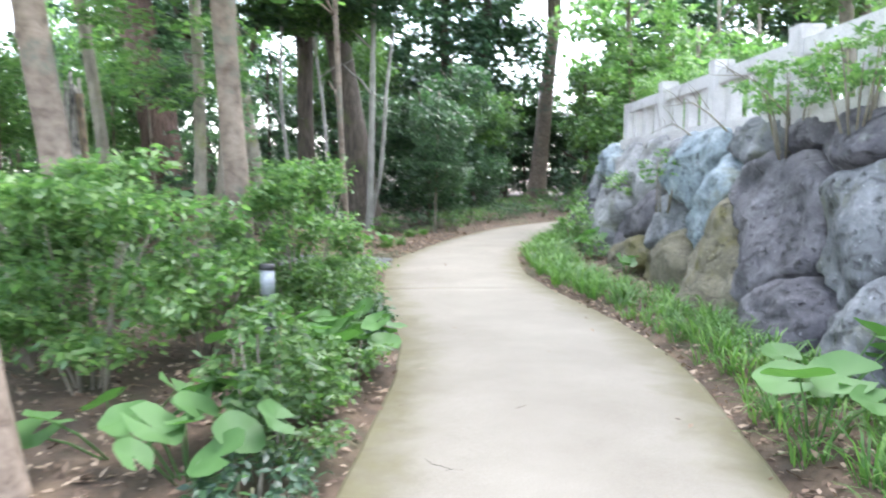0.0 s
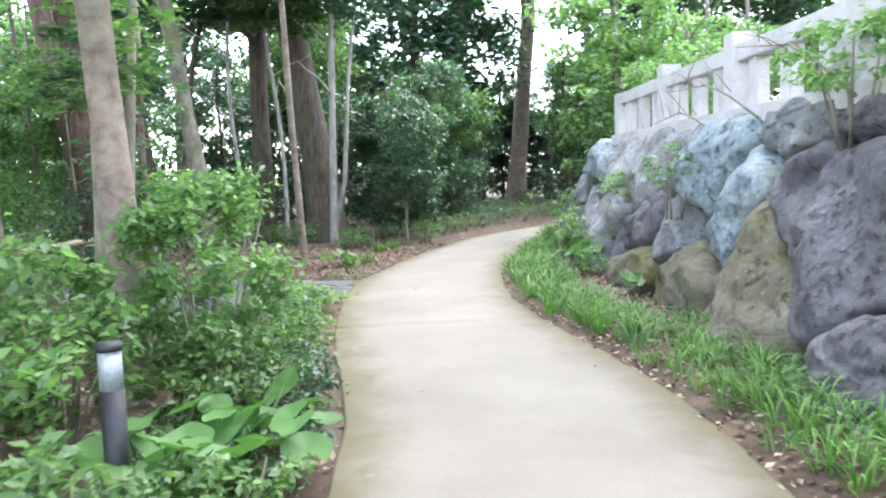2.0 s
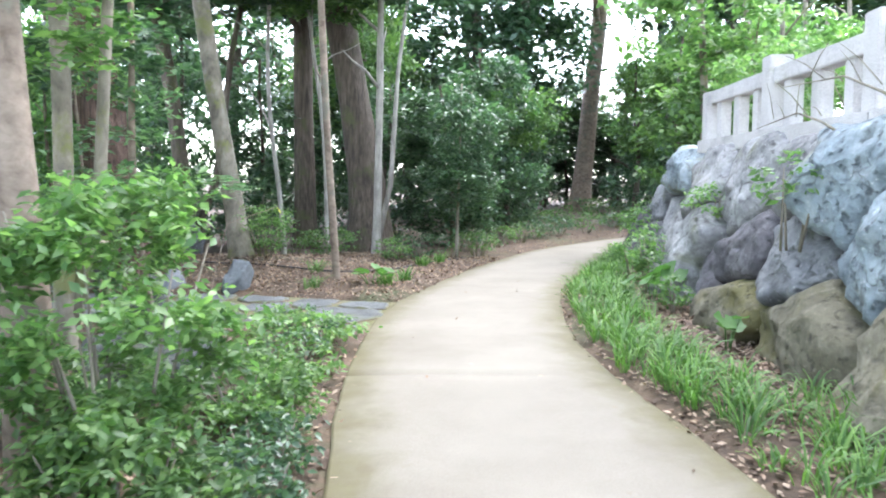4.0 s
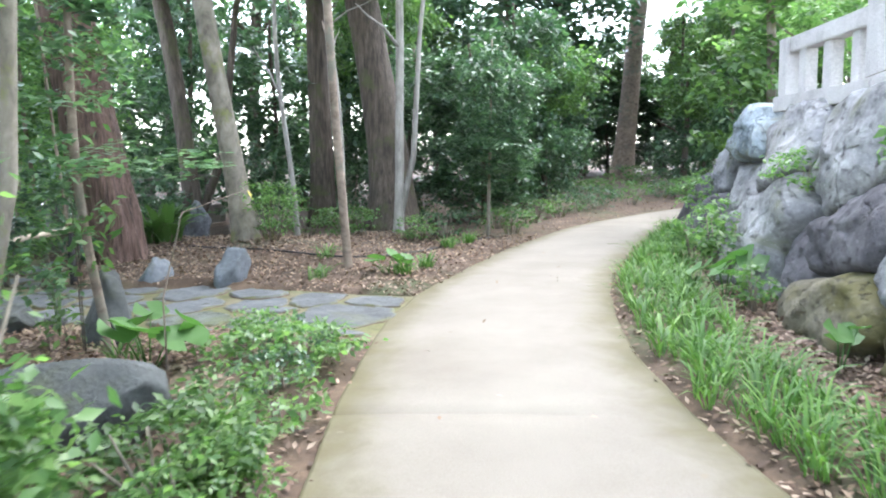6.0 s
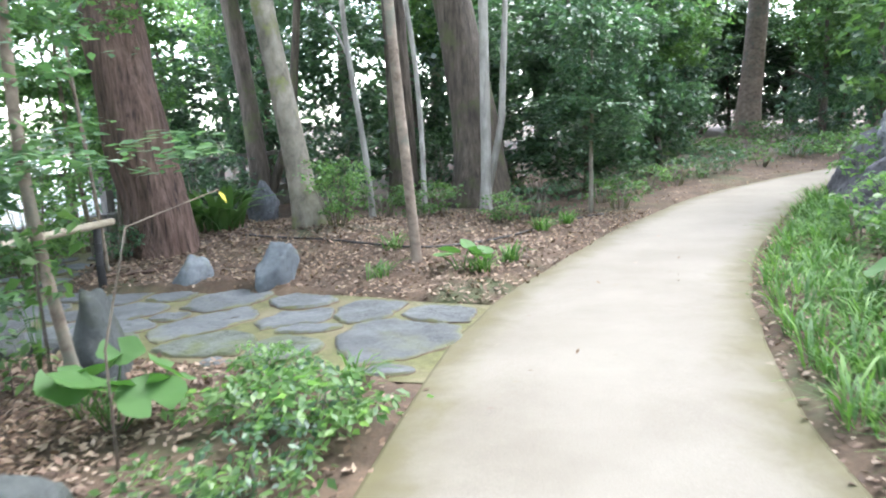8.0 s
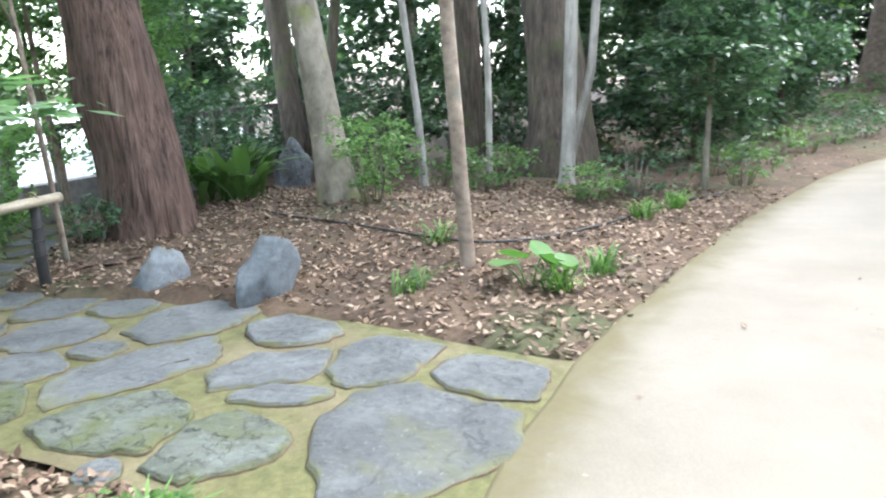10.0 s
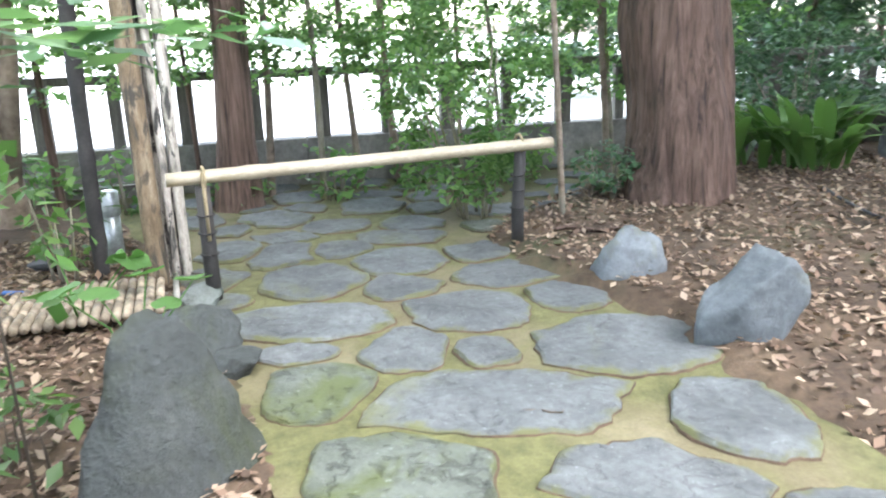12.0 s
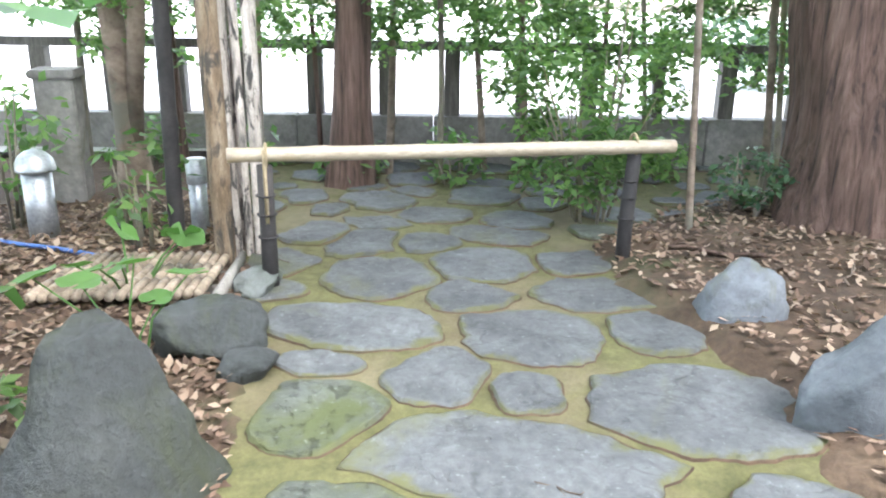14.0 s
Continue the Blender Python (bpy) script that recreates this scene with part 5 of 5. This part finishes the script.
# ---------------------------------------------------------------- stones of the beds
boulder(-2.0, 9.0, 0.19, (1.05, 0.85, 0.60), ROCK_SMOOTH, 51, "smooth rounded dark grey boulder among ground plants", 25, facets=4, rough=0.13)
boulder(-3.13, 11.45, 0.10, (0.78, 0.58, 1.0), ROCK_SMOOTH, 52, "large dark mossy rock beside the stone paving", -32, taper=0.40, facets=14, rough=0.18)
boulder(-3.85, 11.80, 0.03, (0.24, 0.26, 0.16), ROCK_SMOOTH, 58, "small flat dark stone at the paving's edge", 40, facets=6, rough=0.14)
boulder(-4.10, 11.64, 0.09, (0.32, 0.48, 0.28), ROCK_SMOOTH, 53, "small dark rock beside the mossy one", 20, facets=6, rough=0.14)
boulder(-3.97, 14.06, 0.07, (0.30, 0.44, 0.54), ROCK_EDGE, 54, "blue-grey pointed edging stone in leaf litter", -25, taper=0.3, facets=8, rough=0.14)
boulder(-3.03, 13.98, 0.05, (0.30, 0.46, 0.82), ROCK_EDGE, 55, "large flat-faced blue-grey edging stone", -42, -10, taper=-0.2, facets=12, rough=0.13)
boulder(-5.35, 18.5, 0.34, (0.50, 0.42, 0.8), ROCK_SLATE, 56, "upright grey standing stone among leaves", 10)
boulder(-4.82, 11.80, 0.04, (0.24, 0.36, 0.14), ROCK_GREEN, 57, "low flat stone beside the barrier's post", 65)

# ---------------------------------------------------------------- the court's furniture
def barrier():
    t = thing("bamboo_barrier", "low barrier of a pale bamboo pole on two dark posts", "barrier", (-4.87, 12.88, 0))
    for y, lean in ((11.88, 0.0), (13.88, 0.02)):
        x = -4.87 + (-0.04 if y > 13 else 0.02)
        s = Shape().tube([(x + 4.87, y - 12.88, -0.1), (x + 4.87, y - 12.88, 0.25), (x + 4.87, y - 12.88 + lean, 0.655)], [0.043, 0.042, 0.04], 14, 0.06)
        post = part("post", s, BLACK_POLE, t)
        for z in (0.28, 0.40, 0.50):
            part("rope_tie", Shape().tube([(x + 4.87 + 0.047 * math.cos(a), y - 12.88 + 0.047 * math.sin(a), z) for a in np.linspace(0, 6.28, 15)], [0.006] * 15, 6), BLACK_POLE, post)
        if y < 13:
            part("strap", Shape().box(x + 4.87 + 0.038, y - 12.888, 0.36, x + 4.87 + 0.048, y - 12.868, 0.74, 0.003), ROPE, post, "pale straw strap")
        loop = [(x + 4.87 + 0.052 * math.sin(a), y - 12.88 + 0.01, 0.70 + 0.062 * math.cos(a)) for a in np.linspace(-2.4, 2.4, 14)]
        part("rope_loop", Shape().tube(loop, [0.009] * 14, 6), ROPE, post, "straw rope loop over the pole")
    ys = np.linspace(-1.18, 1.24, 46)
    rad = [0.038 + (0.004 if any(abs(y - k) < 0.03 for k in (-0.72, -0.2, 0.42, 0.86)) else 0) for y in ys]
    part("pole", Shape().tube([(-0.01 * y, y, 0.70 - 0.006 * y) for y in ys], rad, 16), BAMBOO, t, "pale jointed bamboo pole")


barrier()


def pole(name, x, y, h, r, material, label, lean=(0, 0), nodes=0.35, group="", z=0.0):
    n = max(8, int(h / 0.06))
    zs = np.linspace(-0.05, h, n)
    k = nodes or 99
    rad = [r * (1 + (0.12 if abs((q % k) - k / 2) < 0.035 else 0)) for q in zs]
    s = Shape().tube([(lean[0] * q / h, lean[1] * q / h, q) for q in zs], rad, 12, 0.05)
    ob = single(name, s, material, label, "pole", group)
    ob.location = (x, y, z)
    return ob


pole("wooden_post", -5.2, 11.63, 2.6, 0.058, POST_WOOD, "tall peeling tan wooden post beside the barrier", (-0.12, -0.02), 0)
pole("bamboo_pole", -5.53, 11.33, 2.9, 0.045, BLACK_POLE, "tall black pole behind the mat", (-0.05, 0.05), 0.5)
prng = random.Random(3)
for k in range(9):
    pole("bamboo_pole", -5.42 - 0.07 * (k // 3) + prng.uniform(-0.02, 0.02), 11.68 + 0.062 * (k % 3) + prng.uniform(-0.015, 0.015), prng.uniform(2.6, 3.0), prng.uniform(0.022, 0.034), BAMBOO_GREY, "mottled grey bamboo pole of an upright bundle", (prng.uniform(-0.05, 0.02), prng.uniform(-0.06, 0.02)), 0.4, "bundled bamboo poles")


def mat():
    t = thing("bamboo_mat", "low cover of short bamboo lengths on a frame", "cover", (-4.88, 11.25, 0.0))
    turn = Matrix.Rotation(radians(-6), 4, "Z")
    t.matrix_world = Matrix.Translation((-4.87, 11.24, 0.07)) @ turn @ Matrix.Rotation(radians(-4), 4, "Y")
    rod = {}
    for j in range(3):
        for i in range(16):
            k = (i * 7 + j * 5) % 4
            if k not in rod:
                rod[k] = Shape().tube([(-0.122, 0, 0), (-0.05, 0, 0.001 * k), (0.122, 0, 0)], [0.0235, 0.0225 + 0.0006 * k, 0.023], 10).mesh("bamboo_length", BAMBOO_OLD)
            o = part("bamboo_length", rod[k], None, t)
            o.location = (0.255 * (j - 1) + 0.012 * ((i * 3 + j) % 3 - 1), -0.40 + 0.0505 * i, 0.03 + 0.002 * ((i + j) % 3))
    part("edge_board", Shape().box(-0.42, 0.425, -0.05, 0.42, 0.455, 0.045, 0.004), CONCRETE, t, "grey edging board")
    for x in (-0.128, 0.128):
        part("batten", Shape().box(x - 0.015, -0.42, -0.06, x + 0.015, 0.42, 0.004, 0.002), OLD_WOOD, t)


mat()


def dome_light(x, y, label, h=0.56, r=0.075, top=True):
    t = thing("garden_light", label, "lamp", (x, y, 0.0))
    part("pole", Shape().tube([(0, 0, -0.05), (0, 0, h - 0.12)], [r, r], 24), STEEL, t)
    if top:
        a = np.linspace(0, math.pi / 2, 8)
        zs = [h - 0.13, h - 0.12] + [h - 0.11 + 0.11 * math.sin(q) for q in a]
        rs = [r * 1.32, r * 1.36] + [max(r * 1.32 * math.cos(q), 0.002) for q in a]
        part("dome_cap", Shape().tube([(0, 0, z) for z in zs], rs, 28), STEEL, t, "domed steel cap")
    else:
        part("cap", Shape().tube([(0, 0, h - 0.15), (0, 0, h - 0.145), (0, 0, h), (0, 0, h + 0.006)], [r * 1.12, r * 1.15, r * 1.15, r * 1.0], 24), STEEL, t)


dome_light(-5.98, 10.47, "galvanised garden lamp with a domed cap", 0.56, 0.088)
dome_light(-5.85, 11.43, "grey-green metal pipe stub beside the posts", 0.5, 0.055, False)


def bollard():
    t = thing("path_bollard", "slim black bollard lamp with a pale top", "lamp", (-1.12, 5.1, 0.0))
    part("post", Shape().tube([(0, 0, -0.05), (0, 0, 0.66)], [0.05, 0.05], 20), BLACK_METAL, t)
    part("lens", Shape().tube([(0, 0, 0.66), (0, 0, 0.82)], [0.047, 0.047], 20), WHITE_CAP, t, "pale lamp lens")
    part("cap", Shape().tube([(0, 0, 0.82), (0, 0, 0.822), (0, 0, 0.855)], [0.05, 0.054, 0.05], 20), BLACK_METAL, t)


bollard()
dish = single("shallow_dish", Shape().tube([(0, 0, 0), (0, 0, 0.012), (0, 0, 0.035), (0, 0, 0.03)], [0.07, 0.075, 0.11, 0.10], 20), BLACK_METAL, "shallow dark dish on the ground", "dish")
dish.location = (-5.85, 11.02, 0.06)


def hose(name, pts, r, material, label):
    p = [Vector(q) for q in pts]
    fine = []
    for i in range(len(p) - 1):
        a, b, c, d = p[max(i - 1, 0)], p[i], p[i + 1], p[min(i + 2, len(p) - 1)]
        for k in range(8):
            t = k / 8
            fine.append(0.5 * (2 * b + (c - a) * t + (2 * a - 5 * b + 4 * c - d) * t * t + (3 * b - a - 3 * c + d) * t ** 3))
    fine = [Vector((q.x, q.y, float(ground_height(q.x, q.y)) + r * 0.8 + 0.012)) for q in fine]
    single(name, Shape().tube(fine, [r] * len(fine), 8), material, label, "hose")


hose("garden_hose", [(-4.6, 16.4, 0), (-3.6, 15.75, 0), (-2.3, 15.35, 0), (-1.5, 15.6, 0), (-0.75, 17.0, 0), (0.1, 18.6, 0)], 0.012, HOSE_BLACK, "black hose lying on the leaf litter")
hose("garden_hose", [(-6.5, 9.9, 0), (-5.9, 10.2, 0), (-5.5, 10.7, 0), (-5.3, 10.95, 0)], 0.014, HOSE_BLUE, "blue hose on the ground beside the mat")


# ---------------------------------------------------------------- the boundary wall
def boundary():
    turn = math.degrees(math.atan2(-0.85, 4.2))
    t = thing("boundary_fence", "low concrete wall carrying dark timber posts and a rail", "fence")
    t.matrix_world = pose(-8.25, 12.1, 0, 0, 0, turn)
    for k in range(-6, 8):
        y = 1.25 * k
        part("wall_block", Shape().box(-0.12, y + 0.004, -0.1, 0.12, y + 1.246, 0.44, 0.01), CONCRETE, t, smooth=False)
        part("post", Shape().box(-0.07, y + 0.1, 0.44, 0.07, y + 0.24, 1.02, 0.008), OLD_WOOD, t, smooth=False)
        part("post", Shape().box(-0.05, y + 0.75, 0.44, 0.05, y + 0.85, 1.02, 0.008), OLD_WOOD, t, smooth=False)
    part("rail", Shape().box(-0.07, -7.5, 1.02, 0.07, 10.0, 1.10, 0.008), OLD_WOOD, t, smooth=False)


boundary()
pillar = thing("concrete_pillar", "weathered concrete gate pillar by the wall", "pillar", (-6.98, 10.4, 0))
part("shaft", Shape().box(-0.13, -0.13, -0.1, 0.13, 0.13, 0.90, 0.012), CONCRETE, pillar, smooth=False)
part("cap", Shape().box(-0.16, -0.16, 0.90, 0.16, 0.16, 0.96, 0.012), CONCRETE, pillar, smooth=False)
# No road is known here; pale sheet added so the outside burns out white.
outside = Shape()
outside.add([(-9.0, -60, 0.12), (-200, -60, 0.12), (-200, 60, 0.12), (-8.4, 9, 0.12), (-7.2, 22, 0.12), (-40, 60, 0.12)], [(0, 3, 4, 5, 2, 1)])
single("road", outside, PALE_GROUND, "pale ground sheet added beyond the boundary wall", "road", kind="structure")


# ---------------------------------------------------------------- paving stones of the court
def reach_of(stone, px, py_):
    """How far a place lies from a stone's centre, in half sizes of the stone."""
    x, y, w, d, turn = stone[:5]
    c, q = math.cos(radians(turn)), math.sin(radians(turn))
    dx, dy = px - x, py_ - y
    return math.hypot((dx * c + dy * q) / w, (dy * c - dx * q) / d) * 2


def trimmed(p, x, y, w, d, turn):
    """Draws an outline's corner in until the joint to every neighbour is wide enough."""
    c, q = math.cos(radians(turn)), math.sin(radians(turn))
    k, joint = 1.0, 0.035 + 0.03 * noise.noise((x * 3, y * 3, 8.0))
    while k > 0.3:
        px, py_ = x + k * (p[0] * c - p[1] * q), y + k * (p[0] * q + p[1] * c)
        wx, wy = px + 0.03 * noise.noise((px * 7, py_ * 7, 1.0)), py_ + 0.03 * noise.noise((px * 7, py_ * 7, 5.0))
        own = reach_of((x, y, w, d, turn), wx, wy)
        if all(reach_of(o, wx, wy) - own > joint * 2 / min(w, d) * 1.1 for o in LAID if 0.001 < math.hypot(o[0] - x, o[1] - y) < 1.6):
            break
        k -= 0.012
    return p[0] * k, p[1] * k


def slab(x, y, w, d, turn, material=None, label=""):
    """One flat natural stone, irregular, with a worn rounded edge."""
    seed = int(abs(x * 131 + y * 17) * 10)
    rng = random.Random(seed)
    n, corners = 56, rng.choice((5, 6, 7, 8))
    cor = []
    for i in range(corners):
        a = 2 * math.pi * (i + rng.uniform(-0.3, 0.3)) / corners + 0.4
        c, s_ = math.cos(a), math.sin(a)
        r = (abs(c) ** 3.2 + abs(s_) ** 3.2) ** (-1 / 3.2) * rng.uniform(0.84, 1.06)
        cor.append((c * r * w / 2, s_ * r * d / 2))
    out = []
    for i in range(n):
        q = i * corners / n
        k, t = int(q), q - int(q)
        (ax, ay), (bx_, by_) = cor[k], cor[(k + 1) % corners]
        ex, ey = ax + (bx_ - ax) * t, ay + (by_ - ay) * t
        bulge = 1 + 0.14 * t * (1 - t) + 0.10 * noise.noise((ex * 8 + x, ey * 8 + y, 2.0)) + 0.06 * noise.noise((ex * 22 + x, ey * 22 + y, 6.0)) + rng.uniform(-0.02, 0.02)
        out.append((ex * bulge, ey * bulge))
    mx, my = max(abs(p[0]) for p in out), max(abs(p[1]) for p in out)
    out = [(p[0] * w * 0.62 / mx, p[1] * d * 0.62 / my) for p in out]
    out = [trimmed(p, x, y, w, d, turn) for p in out]
    top = 0.010 + rng.uniform(0, 0.008)
    rims = [1 + max(0.002, 0.004 + 0.012 * noise.noise((px * 7 + x, py_ * 7 + y, 5.0))) / max(0.1, math.hypot(px, py_)) for px, py_ in out]
    rings = ((None, -0.03), (None, 0.0015), (1.0, 0.0005), (0.988, top - 0.003), (0.955, top), (0.85, top), (0.68, top), (0.45, top), (0.2, top))
    v, f = [], []
    for k, z in rings:
        for (px, py_), rr in zip(out, rims):
            q = rr if k is None else k
            rough = 0.0 if k is None or k > 0.99 else 0.016 * noise.fractal((px * q * 4 + x, py_ * q * 4 + y, 0), 0.8, 2.0, 5)
            v.append((px * q, py_ * q, z + rough))
    v.append((0, 0, top))
    m = len(rings) - 1
    for ring in range(m):
        f += [(ring * n + i, ring * n + (i + 1) % n, (ring + 1) * n + (i + 1) % n, (ring + 1) * n + i) for i in range(n)]
    f += [(m * n + i, m * n + (i + 1) % n, (m + 1) * n) for i in range(n)]
    s = Shape()
    s.add(v, f)
    o = part("paving_stone", s, material or SLAB, court, label)
    uv_map = o.data.uv_layers.new(name="UVMap")
    for loop in o.data.loops:
        k = loop.vertex_index // n
        uv_map.data[loop.index].uv = ((rings[k][0] or 1.0) if k <= m else 0.0, 0)
    o.data.materials.append(SOIL)
    for face in o.data.polygons:
        if max(face.vertices) < 3 * n:
            face.material_index = 1
    o.matrix_world = pose(x, y, 0, 0, 0, turn)


# centre, length, width and turn of each large stone
LAID = [
    (-3.05, 12.68, 1.08, 0.51, 66),
    (-2.52, 13.43, 0.44, 0.57, 66),
    (-3.27, 13.47, 0.74, 0.60, 65),
    (-3.50, 12.87, 0.29, 0.33, 64),
    (-3.71, 12.54, 0.36, 0.49, 64),
    (-4.02, 13.05, 0.58, 0.51, 64),
    (-3.99, 13.64, 0.38, 0.48, 64),
    (-4.44, 13.58, 0.67, 0.44, 64),
    (-4.26, 12.26, 0.79, 0.47, 64),
    (-3.46, 12.09, 0.43, 0.51, 65, SLAB_MOSS),
    (-3.88, 12.09, 0.35, 0.23, 66),
    (-4.54, 12.89, 0.42, 0.37, 64),
    (-4.90, 12.45, 0.60, 0.53, 64),
    (-5.00, 13.07, 0.53, 0.57, 64),
    (-4.97, 13.59, 0.38, 0.44, 64),
    (-4.81, 11.87, 0.34, 0.30, 65),
    (-5.53, 12.44, 0.40, 0.52, 64),
    (-5.47, 12.81, 0.38, 0.33, 64),
    (-5.57, 13.32, 0.57, 0.33, 63),
    (-5.99, 12.56, 0.43, 0.29, 63),
    (-6.11, 12.98, 0.46, 0.38, 63),
    (-5.90, 13.52, 0.44, 0.39, 63),
    (-6.59, 12.66, 0.53, 0.47, 62),
    (-6.81, 12.94, 0.33, 0.23, 63),
    (-5.81, 12.16, 0.36, 0.47, 63),
    (-6.44, 12.29, 0.25, 0.35, 62),
    (-5.25, 11.91, 0.38, 0.41, 64),
    (-7.29, 13.07, 0.48, 0.48, 61),
    (-6.64, 13.48, 0.46, 0.52, 62),
    (-7.03, 13.62, 0.46, 0.33, 62),
    (-7.83, 12.90, 0.48, 0.47, 62),
    (-7.62, 13.72, 0.48, 0.38, 62),
    (-6.30, 13.86, 0.33, 0.34, 62),
    (-6.71, 14.01, 0.28, 0.42, 63),
    (-6.51, 11.82, 0.20, 0.47, 65),
    (-6.19, 15.21, 0.28, 0.52, 61),
    (-5.86, 15.36, 0.31, 0.49, 62),
    (-5.79, 14.72, 0.29, 0.36, 63),
    (-2.67, 12.07, 0.57, 0.67, 56, SLAB_MOSS),
    (-2.29, 12.86, 0.71, 0.46, 56),
    (-1.30, 12.30, 0.82, 1.00, 14),
    (-1.15, 13.00, 0.53, 0.52, 12),
    (-1.77, 13.10, 0.54, 0.62, 12),
    (-2.03, 12.04, 0.50, 0.56, 14, SLAB_MOSS),
    (-2.08, 12.56, 0.58, 0.24, 12),
    (-2.42, 11.72, 0.20, 0.27, 19),
    (-1.12, 11.61, 0.30, 0.20, 13),
]
# small stones that fill the rest of the court
grng = random.Random(61)
for _ in range(900):
    x, y, r = grng.uniform(-8.2, -1.2), grng.uniform(11.5, 16.0), grng.uniform(0.09, 0.2)
    if not court_low(x) + 0.2 < y < court_high(x) - 0.2:
        continue
    if all(math.hypot(x - o[0], y - o[1]) > r + math.sqrt(o[2] * o[3]) * 0.54 + 0.07 for o in LAID):
        LAID.append((x, y, 2 * r * grng.uniform(0.95, 1.3), 2 * r, grng.uniform(0, 180), SLAB_MOSS if grng.random() < 0.25 else SLAB))
for stone in LAID:
    slab(*stone)
